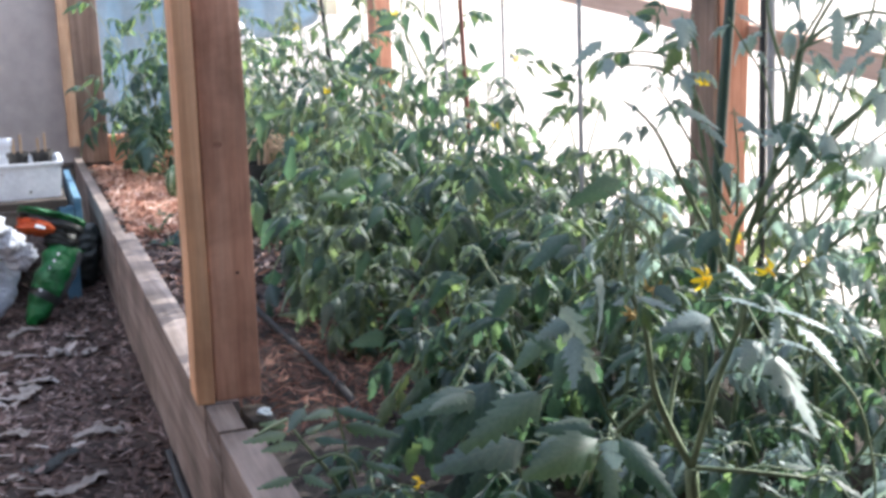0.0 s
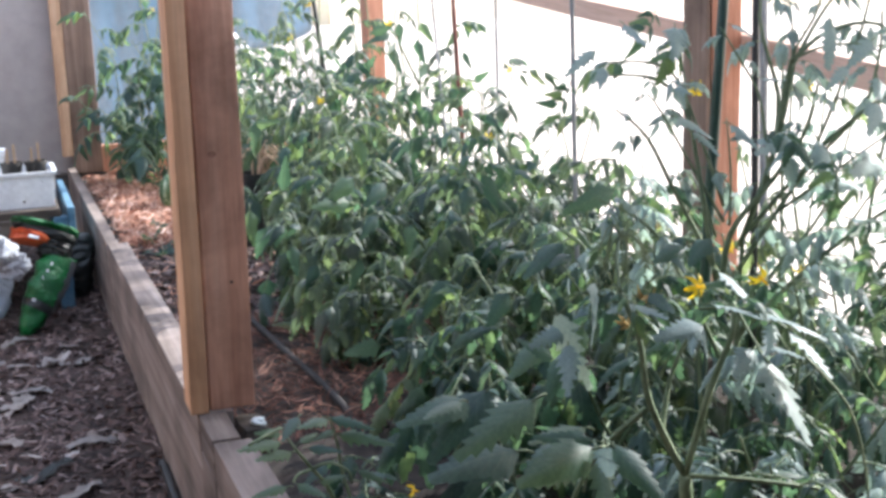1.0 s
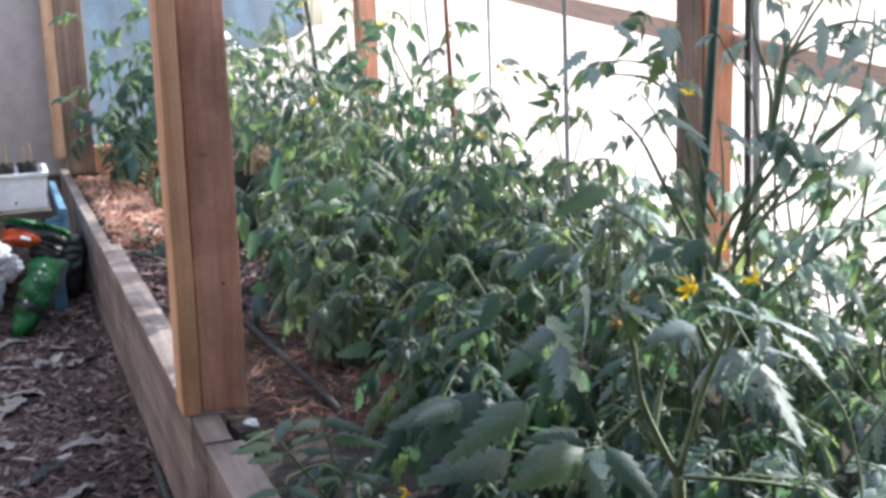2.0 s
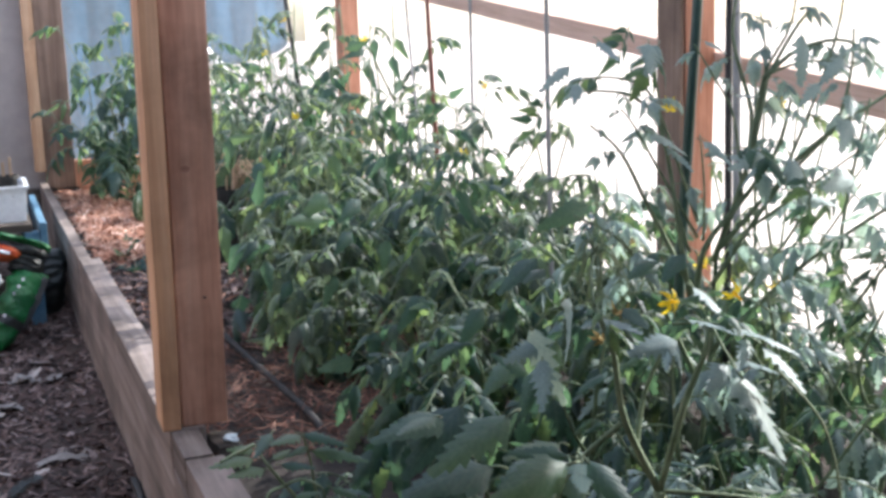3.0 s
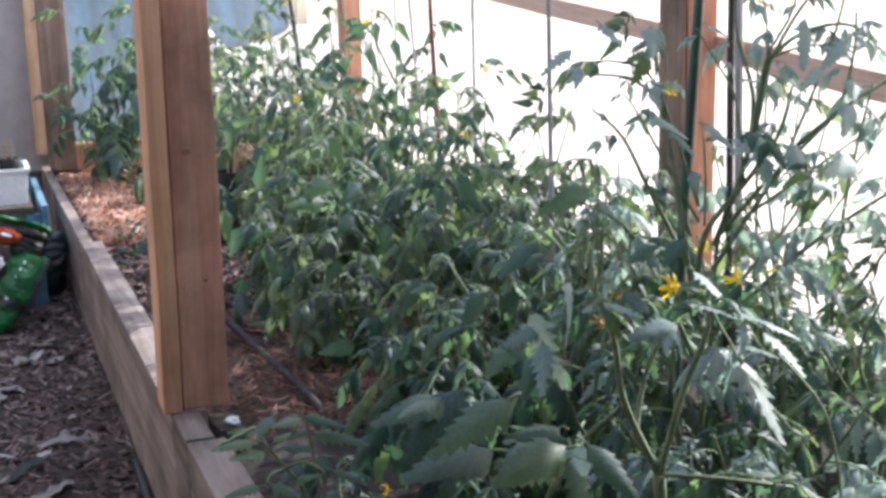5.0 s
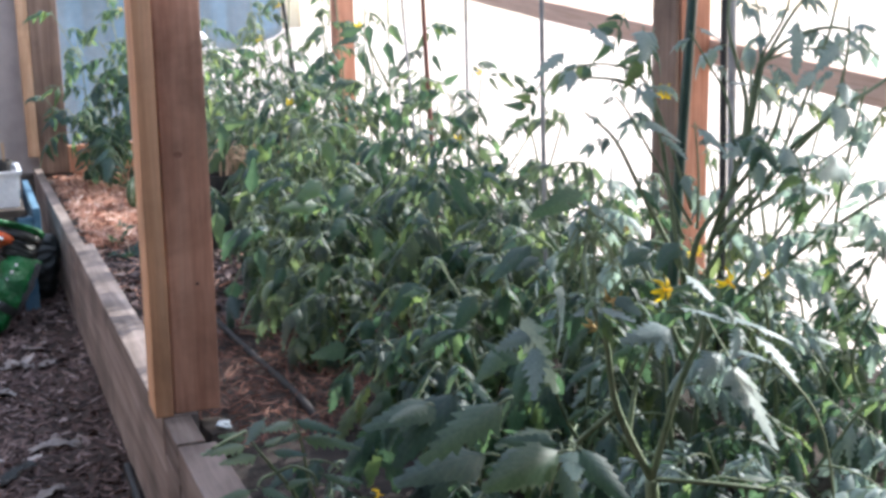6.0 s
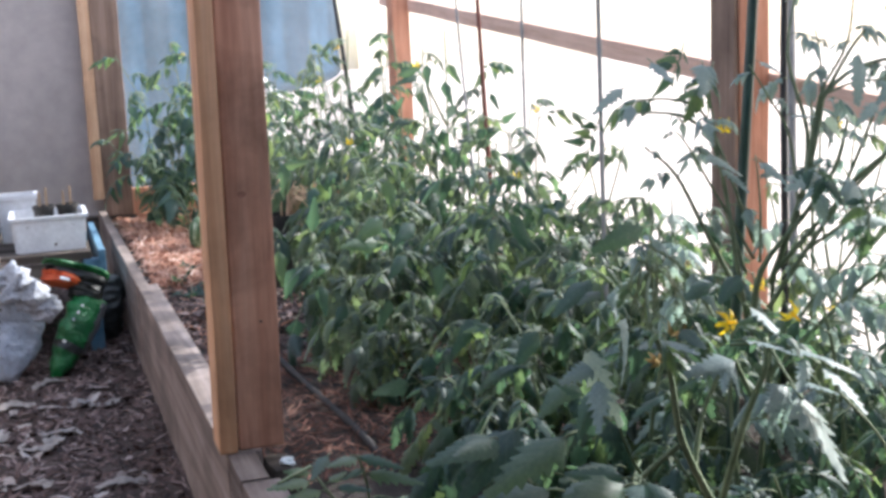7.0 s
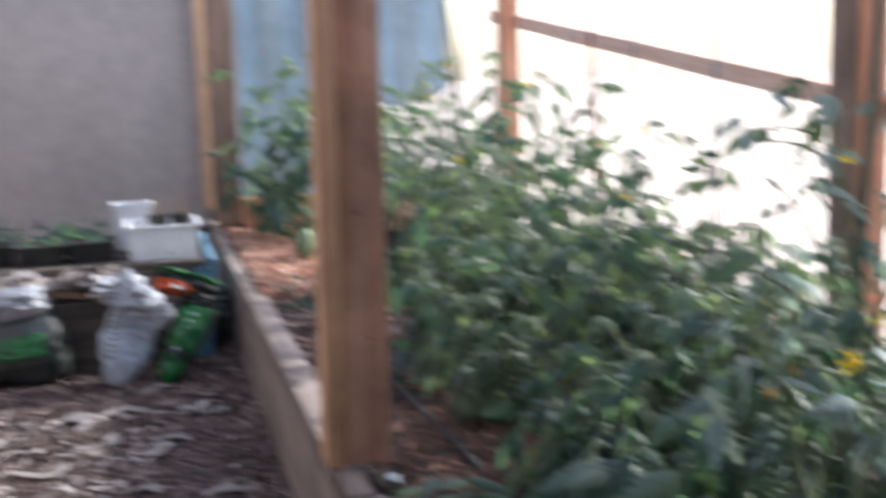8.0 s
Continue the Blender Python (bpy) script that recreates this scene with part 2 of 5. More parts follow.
CARD = matte("tan_cardboard", (0.36, 0.25, 0.16), (0.48, 0.35, 0.24), 9, 0.85, 0.2)
GOURD = wood("striped_rind", (0.014, 0.045, 0.016), (0.10, 0.17, 0.08), (0.66, 0.72, 0.56), 2, grain=60, stain=0.1, rough=0.4)
NAIL = matte("rusty_nail", (0.03, 0.02, 0.018), (0.06, 0.04, 0.035), 90, 0.6, 0.1)
SILVER = matte("crumpled_foil", (0.62, 0.70, 0.74), (0.80, 0.86, 0.90), 40, 0.35, 0.3)


# ---- building helpers ----
def mesh_of(name, bm, mats):
    me = bpy.data.meshes.new(name)
    bm.to_mesh(me)
    bm.free()
    for m in mats if isinstance(mats, (list, tuple)) else [mats]:
        me.materials.append(m)
    return me


def part(name, bm, mats, parent=None, label="", smooth=False):
    ob = new(name, bm if isinstance(bm, bpy.types.Mesh) else mesh_of(name, bm, mats))
    if smooth:
        ob.data.shade_smooth()
    ob.parent = parent
    return tagged(ob, label)


def thing(name, at, label, category, group="", kind="", turn=(0, 0, 0)):
    ob = new(name)
    ob.empty_display_size = 0.05
    ob.matrix_basis = pose(*at, *turn)
    return tagged(ob, label, category, group, kind)


def timber(lo, hi, edge=0.004, rough=0.0015, cuts=0, seed=0):
    """A sawn piece between two corners, with eased edges, a little uneven along its length."""
    bm = bmesh.new()
    bmesh.ops.create_cube(bm, size=1.0)
    lo, hi = Vector(lo), Vector(hi)
    size, mid = hi - lo, (lo + hi) / 2
    for v in bm.verts:
        v.co = Vector(a * b for a, b in zip(v.co, size))
    bmesh.ops.bevel(bm, geom=bm.edges[:], offset=edge, segments=2, profile=0.6, affect="EDGES")
    axis = max(range(3), key=lambda k: size[k])
    for k in range(1, cuts):
        co = [0, 0, 0]
        co[axis] = -size[axis] / 2 + size[axis] * k / cuts
        no = [0, 0, 0]
        no[axis] = 1
        bmesh.ops.bisect_plane(bm, geom=bm.verts[:] + bm.edges[:] + bm.faces[:], plane_co=co, plane_no=no)
    for v in bm.verts:
        q = v.co + mid + Vector((seed * 1.7, seed * 0.9, seed * 2.3))
        v.co += mid + rough * noise.noise_vector(q * 3.0) * 1.5 + rough * 0.5 * noise.noise_vector(q * 19.0)
    return bm


def tube(bm, path, r0, r1, sides=6, mat=0, cap=True):
    """A tapered round stem along a path, added to bm."""
    rings = []
    for i, p in enumerate(path):
        p = Vector(p)
        d = (Vector(path[min(i + 1, len(path) - 1)]) - Vector(path[max(i - 1, 0)])).normalized()
        s = d.cross(Vector((0.31, 0.17, 0.93)))
        s = s.normalized() if s.length > 1e-3 else Vector((1, 0, 0))
        u = s.cross(d)
        r = r0 + (r1 - r0) * i / (len(path) - 1)
        rings.append([bm.verts.new(p + r * (math.cos(a) * s + math.sin(a) * u)) for a in (2 * math.pi * k / sides for k in range(sides))])
    for a, b in zip(rings, rings[1:]):
        for k in range(sides):
            f = bm.faces.new((a[k], a[(k + 1) % sides], b[(k + 1) % sides], b[k]))
            f.material_index, f.smooth = mat, True
    if cap:
        for ring in (rings[0][::-1], rings[-1]):
            bm.faces.new(ring).material_index = mat


def bent(points, n=4, wobble=0.0, rng=random):
    """A smooth path through a few points."""
    pts = [Vector(p) for p in points]
    out = []
    for i in range(len(pts) - 1):
        a, b, c, d = pts[max(i - 1, 0)], pts[i], pts[i + 1], pts[min(i + 2, len(pts) - 1)]
        for k in range(n):
            t = k / n
            q = 0.5 * (2 * b + (c - a) * t + (2 * a - 5 * b + 4 * c - d) * t * t + (3 * b - a - 3 * c + d) * t ** 3)
            out.append(q + Vector((rng.uniform(-1, 1), rng.uniform(-1, 1), rng.uniform(-1, 1))) * wobble)
    return out + [pts[-1]]


# ---- the large structure ----
BED_X, BED_IN, BED_TOP, SOIL_Z, WALL_X = 0.312, 0.388, 0.38, 0.30, 1.98


def sheet(x0, x1, y0, y1, nx, ny, height, reach=None):
    bm = bmesh.new()
    grid = [[bm.verts.new((x0 + (x1 - x0) * i / nx, y0 + (y1 - y0) * j / ny, 0)) for i in range(nx + 1)] for j in range(ny + 1)]
    for row in grid:
        for v in row:
            v.co.z = height(v.co.x, v.co.y)
    for j in range(ny):
        for i in range(nx):
            bm.faces.new((grid[j][i], grid[j][i + 1], grid[j + 1][i + 1], grid[j + 1][i])).smooth = True
    return bm


def path_height(x, y):
    return 0.018 * noise.noise((x * 2.2, y * 2.2, 0)) + 0.010 * noise.noise((x * 9, y * 9, 3)) + 0.03 * max(0, 1 - abs(x - 0.31) / 0.12)


def soil_height(x, y):
    return SOIL_Z + 0.03 * noise.noise((x * 2.5, y * 2.5, 7)) + 0.014 * noise.noise((x * 11, y * 11, 4))


tagged(part("ground", sheet(-900, 900, -900, 900, 20, 20, lambda x, y: -0.06), OUTSIDE), "pale dry bare ground outside the greenhouse", "ground", kind="structure")
tagged(part("floor", sheet(-2.3, 0.312, -2.2, 7.8, 60, 220, path_height), PATH), "dark trodden bark mulch walkway floor", "floor", kind="structure")
tagged(part("bed_soil", sheet(0.34, WALL_X + 0.02, -2.2, 7.66, 50, 240, soil_height), SOIL), "dark crumbly soil filling the raised bed", "soil", kind="structure")

# raised bed: the long boards of the near side, a short block, and the boards of the far end
bed = thing("raised_bed_wall", (0, 0, 0), "weathered grey-brown timber boards edging the raised bed", "raised bed", kind="structure")
part("board", timber((BED_X, 2.43, 0.0), (BED_IN, 4.66, BED_TOP), 0.003, 0.0015, 8, 1), BED_WOOD, bed)
part("board", timber((BED_X - 0.002, 4.665, 0.0), (BED_IN - 0.032, 7.56, BED_TOP - 0.002), 0.003, 0.0015, 8, 2), BED_WOOD, bed)
part("board", timber((BED_X + 0.004, -2.2, 0.0), (BED_IN + 0.004, 2.247, BED_TOP - 0.001), 0.003, 0.0015, 8, 3), SHADED_WOOD, bed)
part("board", timber((BED_X + 0.001, 2.25, 0.0), (BED_IN - 0.012, 2.428, 0.30), 0.004, 0.002, 4, 4), SHADED_WOOD, bed)
part("block", timber((BED_X + 0.003, 2.252, 0.302), (BED_IN - 0.016, 2.426, BED_TOP + 0.001), 0.003, 0.0015, 3, 5), CUT_WOOD, bed, "short cut block of greyed timber")
stone = part("grey_block", timber((0.392, 2.34, 0.24), (0.452, 2.47, 0.362), 0.018, 0.007, 5, 8), DARK_WOOD)
tagged(stone, "grey worn timber offcut beside the post foot", "wood block")
end = thing("bed_end_board", (0, 0, 0), "brown timber board closing the far bed end", "bed board", kind="structure")
part("board", timber((0.40, 7.565, 0.0), (1.96, 7.605, 0.50), 0.004, 0.002, 10, 6), FRAME_WOOD, end)

# the near post, with its pale batten
post = thing("greenhouse_post", (0.39, 2.49, BED_TOP), "reddish sawn cedar post with a pale batten nailed on", "post", "greenhouse posts", turn=(0, 0.9, 0))
upright = part("upright", timber((-0.047, -0.048, 0.0), (0.049, 0.05, 2.1), 0.004, 0.002, 30, 11), RED_WOOD, post)
part("batten", timber((-0.090, -0.066, 0.002), (-0.0515, 0.035, 2.1), 0.003, 0.0012, 30, 12), PALE_WOOD, post, "pale yellow softwood batten")


def disc(r, depth, sides=10):
    bm = bmesh.new()
    bmesh.ops.create_cone(bm, cap_ends=True, segments=sides, radius1=r, radius2=r * 0.8, depth=depth)
    for v in bm.verts:
        v.co = Vector((v.co.x, -v.co.z, v.co.y))
    return bm


nail = part("nail", disc(0.0035, 0.004), NAIL, upright)
nail.location = (0.013, -0.049, 0.275)

for z, x, w, h in ((0.545, -0.012, 0.011, 0.008), (0.20, -0.022, 0.008, 0.014)):
    k = disc(1.0, 0.003, 14)
    for v in k.verts:
        v.co = Vector((v.co.x * w, v.co.y, v.co.z * h))
    part("knot", k, KNOT, upright, "dark wood knot").location = (x, -0.0475, z)

# far corner post of the end wall, with batten, and sill
corner = thing("corner_post", (0.44, 7.58, 0.0), "brown cedar corner post with an orange batten", "post", "greenhouse posts", turn=(0, 0.2, 0))
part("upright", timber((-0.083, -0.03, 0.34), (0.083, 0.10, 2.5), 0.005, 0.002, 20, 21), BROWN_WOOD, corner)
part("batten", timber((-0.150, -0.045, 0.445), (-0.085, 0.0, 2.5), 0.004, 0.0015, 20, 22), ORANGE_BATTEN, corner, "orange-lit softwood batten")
part("foot", timber((-0.20, -0.02, 0.0), (0.10, 0.10, 0.338), 0.005, 0.002, 4, 23), DARK_WOOD, corner)

# posts of the long film wall
for y, h, lean in ((2.99, 2.4, 0.4), (6.38, 2.4, 0.6), (-0.6, 2.4, 0.0)):
    p = thing("wall_post", (1.93, y, 0.0), "orange-brown square timber post of the film wall", "post", "greenhouse posts", turn=(0, lean, 0))
    part("upright", timber((-0.05, -0.065, 0.0), (0.046, 0.065, h), 0.005, 0.002, 24, 31 + y), FRAME_WOOD, p)
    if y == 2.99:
        # brown layer added to paint the side turned from the light darker
        part("facing_board", timber((-0.064, -0.060, 0.0), (-0.0525, 0.066, h), 0.003, 0.0015, 20, 36), BROWN_WOOD, p, "thin brown layer standing in for the post's shaded face")
rail = thing("sloping_rail", (2.0, 4.3, 1.243), "sloping orange timber rail behind the film wall posts", "rail", turn=(7.15, 0, 0))
part("board", timber((-0.018, -1.32, -0.034), (0.018, 2.6, 0.034), 0.004, 0.003, 16, 41), RAIL_WOOD, rail)
part("board", timber((-0.017, -4.2, -0.037), (0.019, -1.325, 0.033), 0.004, 0.003, 14, 44), RAIL_WOOD, rail)
kick = thing("wall_kickboard", (0, 0, 0), "timber kickboard along the foot of the film wall", "board", kind="structure")
part("board", timber((1.985, -2.2, -0.02), (2.02, 7.65, 0.30), 0.004, 0.003, 30, 42), BED_WOOD, kick)


def film_sheet(p0, along, up, nu, nv, wave, seed):
    """A sheet of film between two edges, gently waved, with thickness."""
    bm = bmesh.new()
    p0, along, up = Vector(p0), Vector(along), Vector(up)
    nrm = along.cross(up).normalized()
    g = [[bm.verts.new(p0 + along * (i / nu) + up * (j / nv) + nrm * wave * noise.noise((i * 0.37 + seed, j * 0.21, seed))) for i in range(nu + 1)] for j in range(nv + 1)]
    for j in range(nv):
        for i in range(nu):
            bm.faces.new((g[j][i], g[j][i + 1], g[j + 1][i + 1], g[j + 1][i])).smooth = True
    return bm


tagged(part("wall_east", film_sheet((2.045, 0.90, -0.05), (0, 6.765, 0), (0, 0, 2.5), 42, 14, 0.012, 1), FILM), "milky white translucent greenhouse film wall glowing with daylight", "film wall", kind="structure")
# boards added beside the camera so less light reaches the front leaves
tagged(part("wall_boards", timber((2.030, -2.2, -0.02), (2.060, 0.895, 2.44), 0.003, 0.004, 10, 55), DARK_PANEL), "unseen boards blocking side light from the near right", "wall panel", kind="structure")
# opaque wall added out of view to hold back light from the left
tagged(part("wall_west", timber((-2.33, -2.2, -0.02), (-2.30, 7.69, 2.46), 0.003, 0.004, 20, 52), DARK_PANEL), "unseen board side wall holding back light from the left", "wall panel", kind="structure")
tagged(part("wall_south", timber((-2.3, -2.23, -0.02), (2.05, -2.2, 2.46), 0.003, 0.004, 20, 53), GREY_SHEET), "plain grey sheet panel closing the near end", "wall panel", kind="structure")
tagged(part("ceiling", film_sheet((-2.3, 1.42, 2.45), (4.345, 0, 0), (0, 6.28, 0), 30, 30, 0.02, 4), ROOF_FILM), "clear film roof of the greenhouse", "ceiling", kind="structure")
tagged(part("ceiling_near", film_sheet((-0.05, 0.55, 2.45), (2.095, 0, 0), (0, 0.86, 0), 16, 10, 0.02, 9), ROOF_FILM), "clear film roof above the bed", "ceiling", kind="structure")
# opaque panels added overhead, out of view, to dim the near end
tagged(part("ceiling_panel", timber((-2.3, 0.545, 2.44), (-0.06, 1.41, 2.462), 0.003, 0.001, 6, 58), PLYWOOD), "unseen plywood panel cutting top light on the walkway", "ceiling", kind="structure")
tagged(part("ceiling_panel", timber((-2.3, -2.2, 2.44), (2.045, 0.54, 2.462), 0.003, 0.001, 6, 54), PLYWOOD), "unseen plywood panel cutting top light at the near end", "ceiling", kind="structure")
# two sheets added out of view, cut to shade the near bed
tagged(part("wall_header", timber((2.075, 1.65, 1.50), (2.097, 2.92, 2.462), 0.003, 0.002, 5, 60), PLYWOOD), "unseen deeper plywood sheet shading the near plank from the sun", "wall panel", kind="structure")
tagged(part("wall_header", timber((2.075, -2.2, 1.80), (2.097, 1.645, 2.462), 0.003, 0.002, 8, 59), PLYWOOD), "unseen plywood sheet keeping high sun off the near bed", "wall panel", kind="structure")
tagged(part("wall_north", film_sheet((0.50, 7.68, 0.45), (1.54, 0, 0), (0, 0, 2.0), 30, 20, 0.015, 5), CLEAR_FILM), "clear film end wall with blue tarp showing through", "film wall", kind="structure")
tagged(part("wall_partition", timber((-2.3, 7.66, -0.02), (0.36, 7.69, 2.46), 0.003, 0.004, 20, 51), GREY_SHEET), "plain grey sheet panel closing the end wall", "wall panel", kind="structure")

# things seen through the end film: a hanging blue tarp and a white tube
def hanging(x0, x1, z_low, z_high, y, sag, seed):
    bm = bmesh.new()
    nx, nz = 26, 16
    g = []
    for j in range(nz + 1):
        row = []
        for i in range(nx + 1):
            u, v = i / nx, j / nz
            low = z_low + sag * (2 * u - 1) ** 4 + 0.02 * math.sin(u * 9 + seed)
            row.append(bm.verts.new((x0 + (x1 - x0) * u, y + 0.05 * math.sin(u * 17 + seed + v) * (1 - 0.4 * v) + 0.03 * noise.noise((u * 6, v * 3, seed)), low + (z_high - low) * v)))
        g.append(row)
    for j in range(nz):
        for i in range(nx):
            bm.faces.new((g[j][i], g[j][i + 1], g[j + 1][i + 1], g[j + 1][i])).smooth = True
    bmesh.ops.solidify(bm, geom=bm.faces[:], thickness=0.006)
    return bm


tarp = part("blue_tarp", hanging(1.30, 2.06, 1.04, 2.4, 8.25, 0.12, 1), BLUE_TARP)
tagged(tarp, "faded blue-grey tarp hanging outside the end film", "tarp", "outside tarps")
tarp = part("blue_tarp", hanging(0.47, 1.27, 0.40, 2.4, 8.2, 0.02, 4), BLUE_TARP)
tagged(tarp, "faded light blue tarp hanging outside the end film", "tarp", "outside tarps")
bm = bmesh.new()
tube(bm, [(1.28, 8.0, 1.30), (1.42, 8.0, 1.14), (1.56, 8.0, 0.98)], 0.045, 0.045, 10)
tagged(part("white_tube", bm, WHITE), "white plastic tube slanting outside the end film", "tube")
bm = bmesh.new()
tube(bm, [(1.56, 8.0, 0.98), (1.60, 8.02, 0.45), (1.62, 8.03, -0.07)], 0.02, 0.02, 8)
tagged(part("tube_support", bm, WHITE), "white prop under the slanting tube outside", "prop")
bm = bmesh.new()
tube(bm, [(0.35, 8.22, 2.385), (2.25, 8.22, 2.405)], 0.02, 0.02, 8)
line = part("tarp_pole", bm, GREY_METAL)
tagged(line, "grey pole carrying the tarps outside", "pole")
for x in (0.36, 2.24):
    bm = bmesh.new()
    tube(bm, [(x, 8.22, -0.07), (x, 8.22, 2.42)], 0.02, 0.02, 8)
    part("pole_upright", bm, GREY_METAL, line)


# ---- stakes and canes ----
def stake(name, pts, r, mat, label, category="stake", group="plant stakes"):
    bm = bmesh.new()
    tube(bm, bent(pts, 5), r, r * 0.92, 8)
    return tagged(part(name, bm, mat), label, category, group)


stake("plant_stake", [(1.13, 1.80, 0.26), (1.20, 1.87, 0.78), (1.27, 1.93, 1.19), (1.33, 1.98, 1.60)], 0.0105, GREEN_STAKE, "thick dark green plastic plant stake in the bed")
stake("plant_stake", [(1.47, 2.12, 0.26), (1.51, 2.17, 0.71), (1.55, 2.23, 1.19), (1.59, 2.27, 1.60)], 0.0085, BLACK, "straight black plant stake in the bed")
stake("plant_stake", [(1.27, 2.55, 0.26), (1.29, 2.60, 0.83), (1.31, 2.64, 1.21), (1.33, 2.68, 1.65)], 0.006, GREY_METAL, "thin grey metal plant stake in the bed")
stake("plant_stake", [(1.31, 4.80, 0.26), (1.28, 4.88, 0.81), (1.26, 4.98, 1.28), (1.22, 5.04, 1.75)], 0.010, BLACK, "dark plant stake in the bed")
stake("plant_cane", [(1.42, 3.65, 0.26), (1.43, 3.72, 0.73), (1.45, 3.82, 1.24), (1.46, 3.88, 1.7)], 0.008, STICK_WOOD, "thin reddish wooden cane in the bed", "cane")
stake("plant_cane", [(1.38, 3.66, 0.26), (1.38, 3.74, 0.73), (1.39, 3.86, 1.24), (1.39, 3.92, 1.7)], 0.0045, GREY_METAL, "thin grey cane beside the reddish one", "cane")
stake("wall_strut", [(1.955, 2.76, 0.28), (1.955, 2.775, 1.03), (1.955, 2.79, 1.85), (1.955, 2.80, 2.42)], 0.012, GREY_METAL, "thin grey strut along the film wall", "strut", "wall struts")
stake("wall_strut", [(1.965, 4.70, 0.28), (1.965, 4.68, 1.0), (1.965, 4.66, 2.42)], 0.007, GREY_METAL, "thin grey strut along the film wall", "strut", "wall struts")
bm = bmesh.new()
tube(bm, bent([(0.60, 3.9, 0.33), (0.615, 3.3, 0.335), (0.63, 3.0, 0.33), (0.645, 2.5, 0.332), (0.645, 2.3, 0.27)], 6), 0.0095, 0.0095, 8)
tagged(part("drip_hose", bm, HOSE), "black drip hose lying along the bed", "hose")


# ---- tomato plants ----
def leaflet(bm, uv, origin, ahead, up, length, width, droop, fold, rng, teeth=5, mat=0, jag=0.3):
    """One toothed, pointed leaflet: creased along its midrib, quilted between its veins."""
    ahead, up = ahead.normalized(), up.normalized()
    side = ahead.cross(up).normalized()
    up = side.cross(ahead)
    n = teeth * 2
    curl, twist, rows = rng.uniform(-0.3, 0.3), rng.uniform(-0.5, 0.5), []
    for i in range(n + 1):
        t = i / n
        body = width * 1.12 * min(1.0, 0.3 + 3.4 * t) * (1 - t) ** 0.62 * (1.06 if t < 0.45 else 1.0)
        c = origin + ahead * (t * length) - up * (droop * length * t * t) + side * (curl * length * 0.3 * t * t)
        row = []
        for s in (-1, -0.5, 0, 0.5, 1):
            cut = jag * rng.uniform(0.45, 1.25)
            tooth = ((1.0 + cut * 0.6) if i % 2 else (1.0 - cut)) if abs(s) == 1 else 0.98
            w = body * tooth if 0 < i < n else body * 0.3
            reach = (0.055 if i % 2 else -0.02) * length * (abs(s) == 1) * (0.5 if i in (0, n) else 1.0)
            lift = w * (fold * abs(s) - 0.22 * s * s + twist * t * s) + (0.05 if abs(s) == 0.5 and i % 2 == 0 else 0.0) * body + rng.uniform(-0.08, 0.08) * body * abs(s)
            row.append(bm.verts.new(c + side * (s * w) + up * lift + ahead * reach))
        rows.append(row)
    for i in range(n):
        for k in range(4):
            f = bm.faces.new((rows[i][k], rows[i][k + 1], rows[i + 1][k + 1], rows[i + 1][k]))
            f.material_index, f.smooth = mat, True
            for loop, (a, b) in zip(f.loops, ((i, k), (i, k + 1), (i + 1, k + 1), (i + 1, k))):
                loop[uv].uv = (abs(b - 2) / 2, a / n)


def leaf_mesh(seed, pairs=3, droop=0.5, spread=1.0, jag=0.32, teeth=5):
    """A feathered tomato leaf, 1 long, growing along +y with its face up."""
    rng = random.Random(seed)
    bm = bmesh.new()
    uv = bm.loops.layers.uv.new("UVMap")
    path = []
    for i in range(9):
        t = i / 8
        path.append(Vector((0.05 * math.sin(t * 3 + seed), 0.72 * t * (1 - 0.18 * droop * t), 0.10 * t - droop * 0.42 * t * t)))
    tube(bm, path, 0.010, 0.004, 4, 1, cap=False)

    def at(t):
        k = min(int(t * 8), 7)
        return path[k].lerp(path[k + 1], t * 8 - k), (path[k + 1] - path[k]).normalized()

    up = Vector((0, 0, 1))
    for k in range(pairs):
        t = 0.32 + 0.56 * k / max(1, pairs - 1)
        size = (0.28 + 0.08 * math.sin(math.pi * (k + 0.6) / pairs)) * spread
        for s in (-1, 1):
            p, d = at(min(1, t + rng.uniform(-0.03, 0.03)))
            out = (d * rng.uniform(0.35, 0.75) + Vector((s, 0, 0)) + up * rng.uniform(-0.35, 0.15))
            o = p + out.normalized() * 0.045
            tube(bm, [p, o], 0.006, 0.004, 3, 1, cap=False)
            lean = up + Vector((s * rng.uniform(-0.5, 0.3), 0, 0)) + d * rng.uniform(-0.3, 0.3)
            leaflet(bm, uv, o, out, lean, size * rng.uniform(0.65, 1.25), size * rng.uniform(0.24, 0.36), rng.uniform(-0.05, 0.6) * (0.3 + droop), rng.uniform(0.0, 0.5), rng, teeth, 0, jag)
        if k < pairs - 1:
            p, d = at(t + 0.14)
            for s in (-1, 1):
                out = Vector((s, 0, 0)) + d * 0.5 + up * rng.uniform(-0.3, 0.3)
                leaflet(bm, uv, p, out, up, 0.10 * spread, 0.032, 0.3, 0.2, rng, teeth=2)
    p, d = at(1.0)
    leaflet(bm, uv, p, d + up * rng.uniform(-0.1, 0.1), up, 0.44 * spread, 0.13 * spread, rng.uniform(0.0, 0.5) * (0.3 + droop), rng.uniform(0.0, 0.35), rng, teeth + 1, 0, jag)
    return mesh_of("leaf", bm, [LEAF, STEM])


